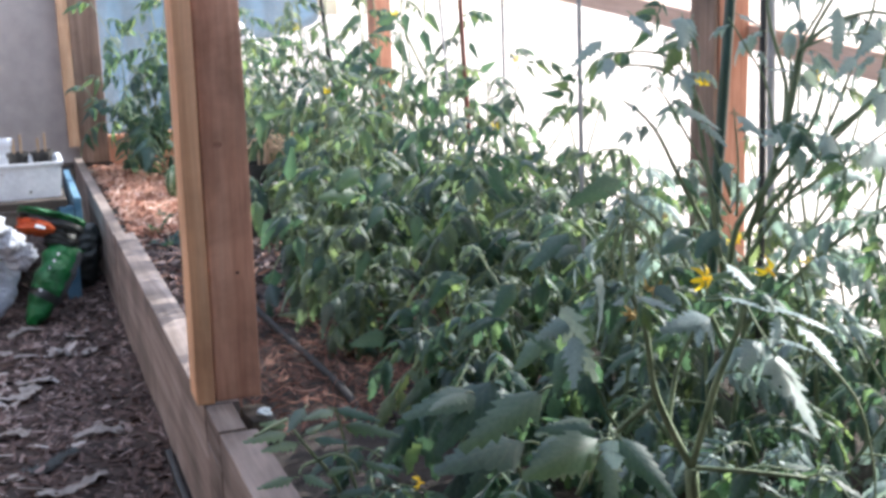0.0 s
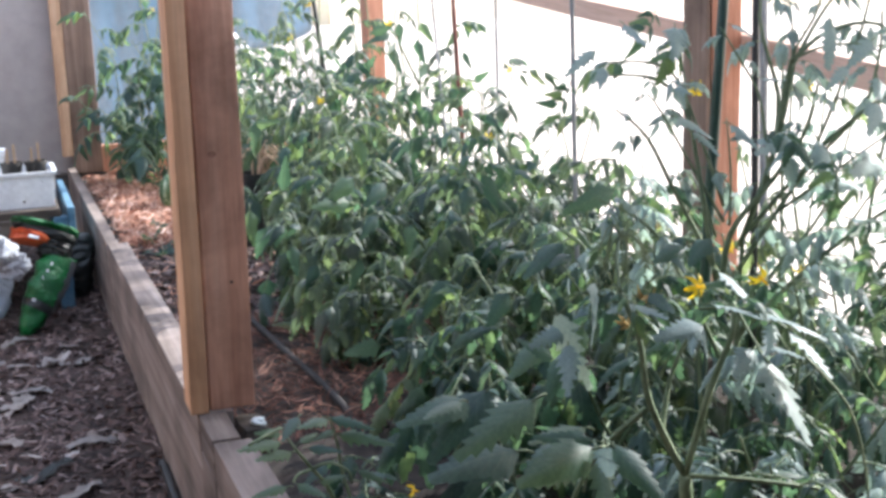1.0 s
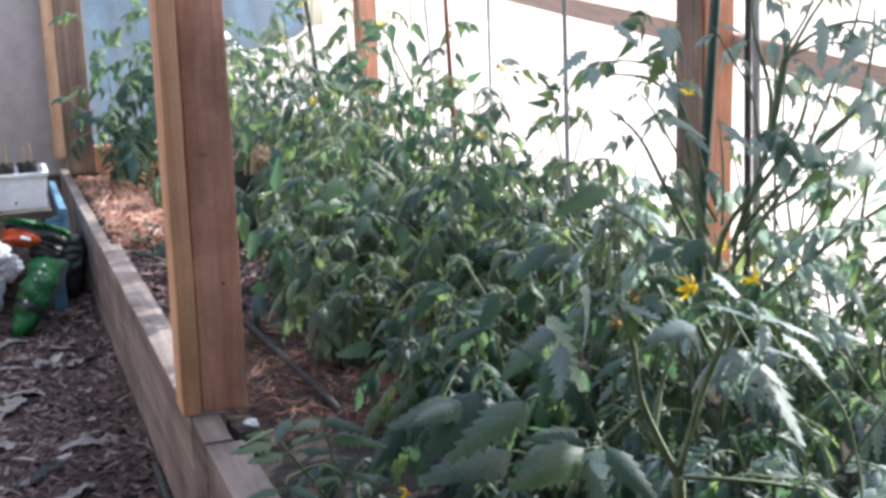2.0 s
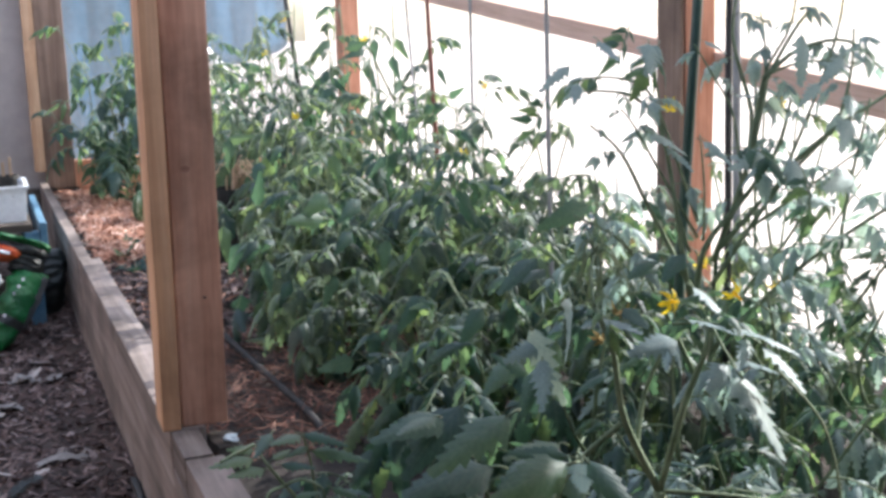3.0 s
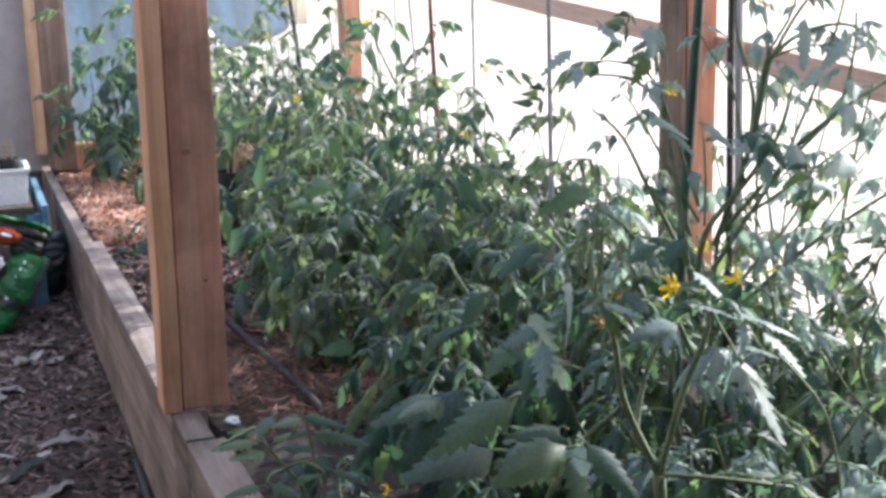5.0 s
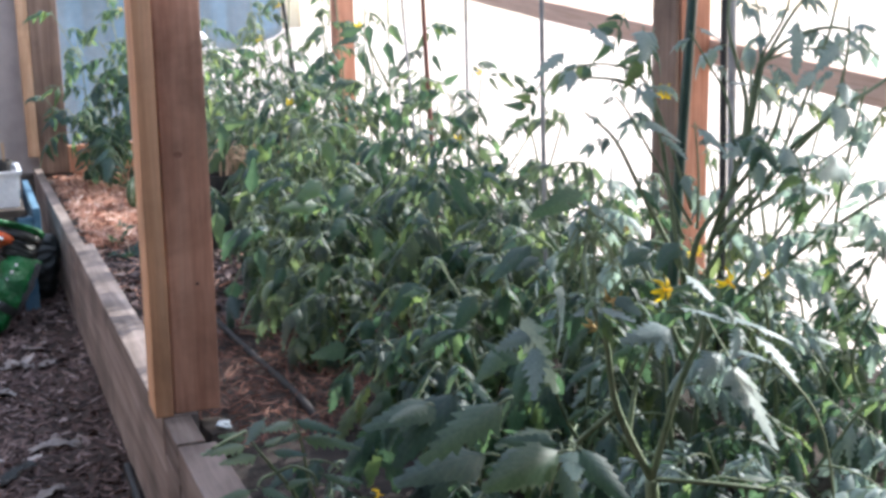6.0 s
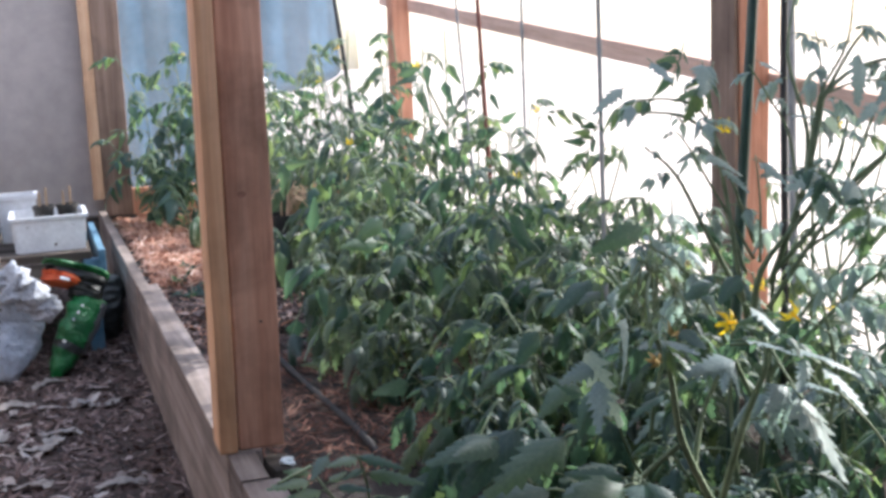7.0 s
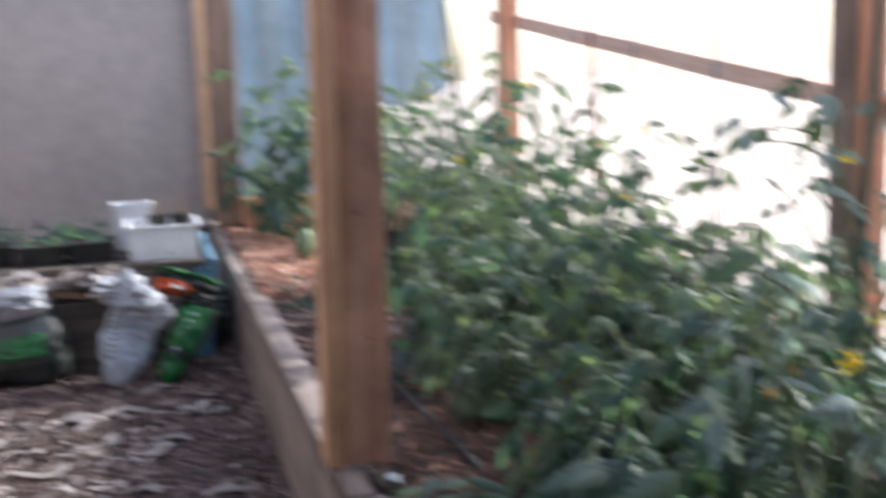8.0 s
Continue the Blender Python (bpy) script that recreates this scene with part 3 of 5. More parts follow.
def hanging_leaf(seed, pairs=3, arch=0.5, jag=0.2, skin=None, slim=1.0):
    """A tomato leaf, 1 long, that arches out along +y; its broad leaflets hang from the rib with their edges turned down."""
    rng = random.Random(seed)
    bm = bmesh.new()
    uv = bm.loops.layers.uv.new("UVMap")
    path = [Vector((0.06 * math.sin(t * 2.6 + seed), 0.70 * t * (1 - 0.12 * arch * t), 0.30 * t - (0.30 + 0.42 * arch) * t * t)) for t in (i / 8 for i in range(9))]
    tube(bm, path, 0.011, 0.005, 5, 1, cap=False)
    up = Vector((0, 0, 1))
    for k in range(pairs):
        t = {2: (0.48, 0.86), 3: (0.36, 0.62, 0.90), 4: (0.28, 0.48, 0.70, 0.92)}[pairs][k]
        size = {2: (0.33, 0.38), 3: (0.25, 0.34, 0.36), 4: (0.20, 0.29, 0.33, 0.30)}[pairs][k]
        for s in (-1, 1):
            i = min(int((t + rng.uniform(-0.06, 0.06)) * 8), 7)
            p, d = path[i], (path[i + 1] - path[i]).normalized()
            out = d * rng.uniform(0.1, 0.7) + Vector((s, 0, 0)) * rng.uniform(0.7, 1.1) - up * rng.uniform(0.1, 1.1)
            o = p + out.normalized() * 0.06 + up * 0.012
            tube(bm, [p, o], 0.006, 0.004, 3, 1, cap=False)
            face = up * rng.uniform(0.6, 1.2) + Vector((s, 0, 0)) * rng.uniform(0.0, 0.8) + d * rng.uniform(-0.3, 0.5)
            leaflet(bm, uv, o, out, face, size * rng.uniform(0.85, 1.15), size * rng.uniform(0.25, 0.33) * slim, rng.uniform(0.1, 0.65), rng.uniform(-0.45, 0.12) - 0.6 * (1 - slim), rng, 6, 0, jag)
        if k < pairs - 1:
            p = path[int(t * 8) + 1]
            for s in (-1, 1):
                leaflet(bm, uv, p, Vector((s, 0.4, rng.uniform(-0.9, 0))), up, rng.uniform(0.10, 0.19), 0.045, 0.3, 0.0, rng, 3, 0, jag)
    d = (path[8] - path[7]).normalized()
    leaflet(bm, uv, path[8], d - up * rng.uniform(0.0, 0.5), up + d * 0.5, 0.42, rng.uniform(0.12, 0.145) * slim, rng.uniform(0.1, 0.5), rng.uniform(-0.35, 0.1), rng, 7, 0, jag)
    return mesh_of("leaf", bm, [skin or LEAF, STEM])


HANGING = [hanging_leaf(s, 3 if s % 5 else 2, (0.25, 0.55, 0.85, 1.15)[s % 4], 0.20 + 0.035 * (s % 4)) for s in range(200, 224)]
FINE_HANGING = [hanging_leaf(s, 4 if s % 3 else 3, (0.2, 0.45, 0.7, 1.0)[s % 4], 0.30 + 0.04 * (s % 4), OLIVE, (0.62, 0.78, 0.95)[s % 3]) for s in range(250, 274)]
SKYLIT_HANGING = [hanging_leaf(s, 3 if s % 4 else 2, (0.2, 0.5, 0.8)[s % 3], 0.26, SKYLIT) for s in range(230, 242)]
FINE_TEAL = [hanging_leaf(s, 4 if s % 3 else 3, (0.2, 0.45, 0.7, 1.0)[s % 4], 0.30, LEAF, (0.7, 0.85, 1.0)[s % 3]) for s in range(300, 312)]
PALE_FINE = [hanging_leaf(s, 4 if s % 3 else 3, (0.15, 0.4, 0.65)[s % 3], 0.40, SKYLIT if s % 2 else LEAF, (0.66, 0.8)[s % 2]) for s in range(280, 296)]
LEAVES = [leaf_mesh(s, 3 if s % 3 else 2, (0.12, 0.35, 0.65, 1.0)[s % 4], 0.95 + 0.14 * (s % 3)) for s in range(16)]
BROAD_LEAVES = [hanging_leaf(s, 3, 0.15, 0.26, None, 0.85) for s in (50, 51, 52, 53)]


def single_mesh(seed, width, droop, fold, skin=None, jag=0.22):
    """One leaflet by itself, 1 long along +y, on a short stalk."""
    rng = random.Random(seed)
    bm = bmesh.new()
    uv = bm.loops.layers.uv.new("UVMap")
    tube(bm, [(0, -0.22, -0.03), (0, -0.1, 0.005), (0, 0.03, 0)], 0.016, 0.012, 5, 1)
    leaflet(bm, uv, Vector((0, 0, 0)), Vector((0, 1, 0)), Vector((0, 0, 1)), 1.0, width, droop, fold, rng, 7, 0, jag)
    return mesh_of("leaflet", bm, [skin or LEAF, STEM])


SINGLES = [single_mesh(70, 0.20, 0.14, 0.02, None, 0.15), single_mesh(71, 0.19, 0.20, -0.10, None, 0.15), single_mesh(72, 0.225, 0.22, -0.12, None, 0.12), single_mesh(73, 0.23, -0.1, 0.25)]
SLIM = [single_mesh(80 + k, 0.15 + 0.015 * k, 0.12, -0.05, None, 0.34) for k in range(4)]
SKYLIT_SINGLES = [single_mesh(74, 0.20, 0.10, 0.05, SKYLIT, 0.42), single_mesh(75, 0.17, 0.16, 0.12, SKYLIT, 0.45), single_mesh(76, 0.29, 0.12, 0.05, SKYLIT, 0.36), single_mesh(77, 0.20, -0.1, 0.15, SKYLIT, 0.45)]


def flower_mesh(seed, mat):
    """A yellow star flower with swept-back petals and a pointed cone, facing +z."""
    rng = random.Random(seed)
    bm = bmesh.new()
    for k in range(6):
        a = 2 * math.pi * k / 6 + rng.uniform(-0.15, 0.15)
        d, s = Vector((math.cos(a), math.sin(a), 0)), Vector((-math.sin(a), math.cos(a), 0))
        rows, z = [], Vector((0, 0, 1))
        for t, w in ((0.0, 0.0019), (0.35, 0.0039), (0.7, 0.0028), (1.0, 0.0004)):
            c = d * (0.004 + 0.0135 * t) - z * (0.013 * t * t * rng.uniform(0.6, 1.3)) + z * 0.003 * math.sin(t * 3)
            rows.append([bm.verts.new(c - s * w), bm.verts.new(c + z * 0.0006), bm.verts.new(c + s * w)])
        for r0, r1 in zip(rows, rows[1:]):
            for i in (0, 1):
                bm.faces.new((r0[i], r0[i + 1], r1[i + 1], r1[i])).smooth = True
    tube(bm, [(0, 0, -0.003), (0, 0, 0.004), (0, 0, 0.012)], 0.0035, 0.0008, 6)
    tube(bm, [(0, 0, -0.003), (0.002, 0, -0.010), (0.008, 0, -0.016)], 0.0013, 0.001, 5, 1)
    return mesh_of("flower", bm, [mat, STEM])


FLOWERS = [flower_mesh(1, YELLOW), flower_mesh(2, YELLOW), flower_mesh(3, ORANGE)]


def aim(origin, tip, up=(0, 0, 1), roll=0.0):
    """The pose that carries a leaf's unit length from origin to tip, its face towards up."""
    o, d = Vector(origin), Vector(tip) - Vector(origin)
    y = d.normalized()
    x = y.cross(Vector(up)).normalized()
    z = x.cross(y)
    m = Matrix((x, y, z)).transposed().to_4x4()
    return Matrix.Translation(o) @ m @ Matrix.Rotation(roll, 4, "Y") @ Matrix.Scale(d.length, 4)


def add_leaf(plant, origin, tip, rng, up=(0, 0, 1), meshes=LEAVES, roll=0.0):
    ob = part("leaf", rng.choice(meshes), None, plant)
    ob.matrix_basis = aim(origin, tip, up, roll)
    return ob


def add_flower(plant, at, facing, k, size=1.0):
    ob = part("flower", FLOWERS[k], None, plant, "yellow star-shaped flower" if k < 2 else "withered orange flower")
    ob.matrix_basis = Matrix.Translation(at) @ Vector(facing).to_track_quat("Z", "Y").to_matrix().to_4x4() @ Matrix.Scale(size, 4)


def leafy_stem(plant, bm, path, r0, r1, leaves, length, rng, first=0.15, sag=0.35, start=0.0, meshes=HANGING):
    """Leaves round a stem, turned by the golden angle, rising from it and arching over."""
    tube(bm, path, r0, r1, 6)
    n = len(path) - 1
    for k in range(leaves):
        t = first + (1 - first) * (k + 0.5) / leaves
        i = min(int(t * n), n - 1)
        p = path[i].lerp(path[i + 1], t * n - i)
        a = start + k * 2.4 + rng.uniform(-0.5, 0.5)
        size = length * (1.1 - 0.5 * max(0, t - 0.5) / 0.5) * rng.uniform(0.75, 1.2)
        rise = 0.9 * (t - 0.45) - sag * rng.uniform(0.0, 0.9) * (1 - 0.6 * t)
        d = Vector((math.cos(a), math.sin(a), rise))
        add_leaf(plant, p, p + d.normalized() * size, rng, meshes=meshes, roll=rng.gauss(0, 0.3))


def tomato_plant(x, y, height, leaves, length, seed, lean=(0, 0), branches=1, flowers=1, label="bushy green tomato plant growing in the raised bed", first=0.12, sag=0.4, thick=0.006, meshes=HANGING):
    rng = random.Random(seed)
    base = Vector((x, y, soil_height(x, y) - 0.02))
    plant = thing("tomato_plant", base, label, "tomato plant", "tomato plants in the bed")
    bm = bmesh.new()
    top = Vector((lean[0], lean[1], height))
    stems = [bent([(0, 0, 0), top * 0.35 + Vector((rng.uniform(-.03, .03), rng.uniform(-.03, .03), 0)), top * 0.7 + Vector((rng.uniform(-.03, .03), rng.uniform(-.03, .03), 0)), top], 5)]
    for k in range(branches):
        a, s = rng.uniform(0, 6.28), stems[0][int(len(stems[0]) * rng.uniform(0.15, 0.45))]
        reach, rise = height * rng.uniform(0.25, 0.45), height * rng.uniform(0.3, 0.55)
        e = s + Vector((math.cos(a) * reach, math.sin(a) * reach, rise))
        stems.append(bent([s, s.lerp(e, 0.5) + Vector((0, 0, -0.02)), e], 5))
    share = max(3, leaves // (branches + 2))
    for k, path in enumerate(stems):
        leafy_stem(plant, bm, path, thick if k == 0 else thick * 0.6, thick * 0.35, leaves - share * branches if k == 0 else share, length, rng, first, sag, rng.uniform(0, 6), meshes)
    part("stem", bm, STEM, plant)
    for k in range(flowers):
        p = stems[k % len(stems)][-3] + Vector((rng.uniform(-.05, .05), rng.uniform(-.06, .0), rng.uniform(-.04, .04)))
        add_flower(plant, p, (rng.uniform(-.4, .4), -0.6, rng.uniform(-.8, 0.2)), rng.choice((0, 1, 1, 2)))
    return plant


def leaflets(plant, base, rows, meshes=SINGLES):
    """Single broad leaflets on a plant, by rows of: stalk end, tip, face towards, form."""
    for o, t, u, k in rows:
        ob = part("leaflet", meshes[k], None, plant)
        ob.matrix_basis = aim(Vector(o) - base, Vector(t) - base, u)


PLANTS = []


def plant_row(rows, length, seed, meshes=HANGING):
    """Plants along the bed, by rows of: x, y, height, leaves, branches, flowers."""
    for k, (x, y, h, n, br, fl) in enumerate(rows):
        PLANTS.append(tomato_plant(x, y, h, n, length * (0.94 + 0.12 * (k % 3) / 2), seed + k, ((k * 7 % 5 - 2) * 0.02, (k * 3 % 5 - 2) * 0.02), br, fl, meshes=meshes))


# low broad plants in the foreground
plant_row(((0.70, 1.62, 0.22, 9, 1, 0), (0.80, 1.90, 0.32, 13, 2, 0), (1.00, 1.84, 0.42, 15, 2, 1), (0.84, 2.14, 0.36, 15, 2, 0), (1.48, 1.90, 0.36, 12, 1, 0), (1.64, 1.74, 0.30, 11, 1, 0), (0.92, 1.04, 0.14, 6, 0, 0)), 0.24, 100)
# growth round the forked plant, partly in the paler sky-lit leaf tone
plant_row(((0.98, 1.42, 0.32, 12, 1, 0), (1.14, 1.48, 0.40, 15, 2, 0), (1.08, 1.18, 0.25, 11, 1, 0), (1.32, 1.30, 0.32, 14, 1, 0), (1.38, 1.56, 0.40, 15, 2, 0), (1.24, 1.66, 0.46, 15, 2, 0), (1.04, 1.62, 0.46, 14, 2, 0)), 0.19, 120, PALE_FINE)
# the middle bushes, on the walkway side and towards the film wall
plant_row(((0.88, 2.42, 0.34, 27, 3, 0), (0.84, 2.88, 0.44, 30, 3, 0), (0.80, 3.30, 0.46, 24, 2, 1), (0.96, 3.36, 0.60, 32, 3, 0), (0.84, 3.76, 0.48, 22, 2, 0), (1.02, 3.92, 0.70, 30, 2, 1), (0.98, 4.46, 0.80, 32, 3, 0), (1.10, 5.04, 0.94, 32, 3, 1), (0.98, 5.30, 0.78, 27, 2, 0)), 0.215, 130, FINE_HANGING + FINE_HANGING + HANGING)
plant_row(((1.06, 2.30, 0.46, 28, 3, 0), (1.30, 2.26, 0.50, 26, 3, 1), (1.08, 2.80, 0.56, 32, 3, 0), (1.36, 2.66, 0.48, 27, 3, 0), (1.24, 3.22, 0.66, 32, 3, 1), (1.50, 2.98, 0.48, 24, 2, 0), (1.36, 3.60, 0.74, 27, 2, 0), (1.20, 3.82, 0.74, 27, 2, 0), (1.46, 4.10, 0.66, 24, 2, 1), (1.26, 4.36, 0.94, 28, 2, 1), (1.48, 5.00, 0.80, 26, 2, 0)), 0.21, 150, FINE_HANGING + FINE_HANGING + HANGING)
plant_row(((1.66, 2.50, 0.36, 19, 2, 0), (1.60, 2.12, 0.40, 19, 2, 1), (1.62, 3.20, 0.46, 22, 2, 0), (1.68, 4.20, 0.44, 19, 2, 0), (1.20, 2.04, 0.40, 19, 2, 0), (1.70, 2.85, 0.38, 16, 2, 1)), 0.195, 170, FINE_HANGING)
# tall thin shoots among them, open against the light
plant_row(((1.37, 4.50, 1.02, 11, 1, 0), (1.34, 4.10, 0.94, 10, 1, 1), (1.49, 4.05, 0.90, 8, 0, 0), (1.30, 4.90, 1.04, 12, 2, 1), (1.08, 4.74, 0.98, 14, 2, 0), (1.40, 3.40, 0.72, 8, 1, 0), (1.20, 5.30, 1.02, 14, 2, 0), (0.98, 4.10, 0.84, 12, 2, 0), (1.47, 3.30, 0.74, 13, 2, 0), (1.52, 3.60, 0.78, 12, 2, 1), (1.48, 3.05, 0.62, 11, 2, 0)), 0.205, 180, FINE_HANGING + FINE_TEAL)
# the group by the end wall
plant_row(((0.80, 6.98, 1.10, 30, 3, 1), (1.12, 7.22, 1.00, 26, 3, 0), (1.36, 7.20, 0.95, 24, 3, 0), (0.62, 7.15, 0.86, 26, 3, 1), (0.92, 6.60, 0.90, 22, 2, 0), (0.74, 6.80, 0.66, 24, 3, 0), (1.20, 6.40, 0.95, 22, 2, 0)), 0.25, 190, FINE_TEAL)
# leafy tops rising between the middle bushes and the stake
plant_row(((1.26, 2.42, 0.58, 20, 2, 0), (1.42, 2.32, 0.54, 18, 2, 0), (1.15, 2.16, 0.56, 17, 2, 0)), 0.165, 140, PALE_FINE + FINE_HANGING)
# slim open shoots by the film wall
plant_row(((1.50, 2.05, 0.80, 9, 2, 0), (1.72, 2.30, 0.82, 9, 2, 1), (1.44, 1.72, 0.74, 8, 2, 0)), 0.15, 196, FINE_HANGING)

def near_leaflets(rows):
    """Broad single leaflets on the plants nearest to them, by rows of: stalk end, tip, form."""
    for o, t, k in rows:
        host = min(PLANTS, key=lambda q: math.hypot(q.location.x - o[0], q.location.y - o[1]))
        leaflets(host, host.location, ((o, t, (-0.1, -0.9, 0.35) if o[1] > 1.95 else (-0.1, -0.5, 0.85), k),))


near_leaflets((((0.813, 2.9, 0.786), (0.724, 2.86, 0.745), 2),
               ((0.799, 2.9, 0.726), (0.703, 2.84, 0.747), 2),
               ((0.892, 2.88, 0.77), (0.821, 2.83, 0.738), 2),
               ((0.991, 2.78, 0.781), (1.044, 2.72, 0.769), 2),
               ((1.127, 2.8, 0.783), (1.167, 2.77, 0.684), 2),
               ((0.915, 2.75, 0.682), (0.89, 2.72, 0.615), 2),
               ((0.841, 2.8, 0.703), (0.782, 2.76, 0.664), 2),
               ((0.666, 3.0, 0.613), (0.66, 2.96, 0.544), 2),
               ((0.619, 3.1, 0.649), (0.578, 3.08, 0.578), 2),
               ((0.718, 2.42, 0.481), (0.624, 2.4, 0.48), 3)))
near_leaflets((((0.89, 1.85, 0.786), (0.794, 1.8, 0.759), 1),
               ((0.882, 1.8, 0.775), (0.825, 1.76, 0.777), 1),
               ((0.844, 2.3, 0.635), (0.77, 2.26, 0.589), 2),
               ((0.664, 1.72, 0.569), (0.523, 1.66, 0.594), 1),
               ((0.688, 1.72, 0.583), (0.556, 1.66, 0.527), 2),
               ((0.653, 1.52, 0.553), (0.504, 1.46, 0.591), 2),
               ((0.652, 1.36, 0.616), (0.569, 1.31, 0.617), 2),
               ((1.102, 2.05, 0.837), (0.981, 2.0, 0.82), 1),
               ((1.109, 1.72, 0.792), (1.039, 1.68, 0.774), 2)))
near_leaflets((((1.076, 1.75, 0.778), (0.995, 1.71, 0.783), 2),
               ((0.841, 1.28, 0.844), (0.865, 1.24, 0.813), 1),
               ((1.23, 1.5, 0.799), (1.249, 1.46, 0.759), 2),
               ((1.29, 1.5, 0.836), (1.196, 1.46, 0.848), 1),
               ((0.794, 2.8, 0.597), (0.75, 2.77, 0.536), 2),
               ((0.714, 2.95, 0.564), (0.673, 2.92, 0.507), 2),
               ((0.85, 2.0, 0.668), (0.788, 1.96, 0.625), 2),
               ((0.802, 1.75, 0.638), (0.719, 1.7, 0.624), 2)))

near_leaflets((((0.737, 3.4, 0.703), (0.746, 3.36, 0.80), 1),
               ((0.975, 3.4, 0.836), (0.976, 3.36, 0.747), 2),
               ((0.916, 3.4, 0.705), (0.826, 3.36, 0.667), 2),
               ((0.634, 3.4, 0.654), (0.627, 3.36, 0.56), 2),
               ((0.659, 3.4, 0.898), (0.73, 3.36, 0.913), 1),
               ((0.672, 3.4, 0.91), (0.655, 3.36, 0.83), 0)))

# tall thin shoots with a few hanging leaflets, rising past the canes
base = Vector((1.34, 4.35, 0.30))
plant = thing("tomato_plant", base, "tall thin tomato plant with sparse hanging leaves", "tomato plant", "tomato plants in the bed")
for pts in (((1.479, 4.3, 0.547), (1.491, 4.32, 0.828), (1.502, 4.34, 1.063), (1.511, 4.36, 1.296)),
            ((1.491, 4.0, 0.643), (1.531, 4.02, 0.813), (1.534, 4.04, 1.005), (1.536, 4.06, 1.205)),
            ((1.291, 4.5, 0.54), (1.296, 4.52, 0.851), (1.306, 4.54, 1.092), (1.306, 4.56, 1.245)),
            ((1.493, 4.33, 0.936), (1.427, 4.3, 1.057), (1.391, 4.28, 1.132), (1.365, 4.27, 1.133)),
            ((1.411, 4.4, 0.763), (1.451, 4.38, 0.958), (1.425, 4.36, 1.109))):
    bm = bmesh.new()
    tube(bm, [q - base for q in bent([Vector(q) for q in pts], 5)], 0.0055, 0.0028, 6)
    part("stem", bm, STEM, plant)
for k, (o, t) in enumerate((((1.412, 4.3, 1.17), (1.406, 4.26, 1.09)),
             ((1.373, 4.3, 1.085), (1.401, 4.26, 0.981)),
             ((1.479, 4.3, 1.103), (1.49, 4.26, 1.019)),
             ((1.52, 4.3, 1.012), (1.463, 4.26, 0.957)),
             ((1.683, 4.3, 1.167), (1.681, 4.26, 1.103)),
             ((1.667, 4.3, 1.05), (1.682, 4.26, 0.99)),
             ((1.3, 4.3, 1.135), (1.386, 4.26, 1.169)),
             ((1.257, 4.3, 0.992), (1.31, 4.26, 1.053)),
             ((1.375, 4.3, 1.132), (1.284, 4.26, 1.105)),
             ((1.652, 4.3, 1.132), (1.588, 4.26, 1.081)),
             ((1.57, 4.3, 0.954), (1.53, 4.26, 0.883)),
             ((1.705, 4.3, 0.936), (1.76, 4.26, 0.971)),
             ((1.241, 4.3, 1.169), (1.166, 4.26, 1.121)),
             ((1.242, 4.3, 1.034), (1.288, 4.26, 0.971)),
             ((1.5, 4.3, 1.169), (1.528, 4.26, 1.095)),
             ((1.432, 4.3, 0.919), (1.36, 4.26, 0.872)))):
    leaflets(plant, base, ((o, t, (-0.2, -0.9, 0.3), k % 4),))

# the large plant nearest the camera: a forked stem with broad leaves and an open flower
rng = random.Random(5)
base = Vector((0.71, 1.16, 0.30))
plant = thing("tomato_plant", base, "large forked tomato plant with broad leaves and open yellow flower", "tomato plant", "tomato plants in the bed")
bm = bmesh.new()
fork = Vector((0.72, 1.17, 0.63)) - base
left = bent([fork, Vector((0.687, 1.194, 0.718)) - base, Vector((0.683, 1.212, 0.795)) - base, Vector((0.667, 1.227, 0.85)) - base], 5)
right = bent([fork, Vector((0.756, 1.172, 0.732)) - base, Vector((0.788, 1.174, 0.797)) - base, Vector((0.80, 1.19, 0.83)) - base], 5)
middle = bent([Vector((0.70, 1.19, 0.68)) - base, Vector((0.728, 1.216, 0.738)) - base, Vector((0.758, 1.217, 0.794)) - base], 5)
low = bent([fork, Vector((0.781, 1.121, 0.631)) - base, Vector((0.855, 1.091, 0.618)) - base], 5)
arch = bent([Vector((0.85, 1.12, 0.775)) - base, Vector((0.896, 1.096, 0.712)) - base, Vector((0.908, 1.077, 0.639)) - base, Vector((0.906, 1.068, 0.59)) - base], 5)
slant = bent([Vector((0.684, 1.196, 0.712)) - base, Vector((0.624, 1.206, 0.664)) - base, Vector((0.586, 1.207, 0.605)) - base], 5)
tube(bm, bent([(0, 0, -0.03), fork * 0.5 + Vector((0.01, 0, 0)), fork], 5), 0.0095, 0.008, 8)
leafy_stem(plant, bm, left, 0.0052, 0.003, 3, 0.12, rng, 0.75, 0.3)
leafy_stem(plant, bm, right, 0.005, 0.003, 3, 0.12, rng, 0.75, 0.3)
tube(bm, middle, 0.004, 0.002, 6)
tube(bm, arch, 0.0022, 0.0015, 5)
tube(bm, slant, 0.0042, 0.003, 6)
leafy_stem(plant, bm, low, 0.0036, 0.003, 4, 0.14, rng, 0.5, 0.3)
part("stem", bm, STEM, plant)
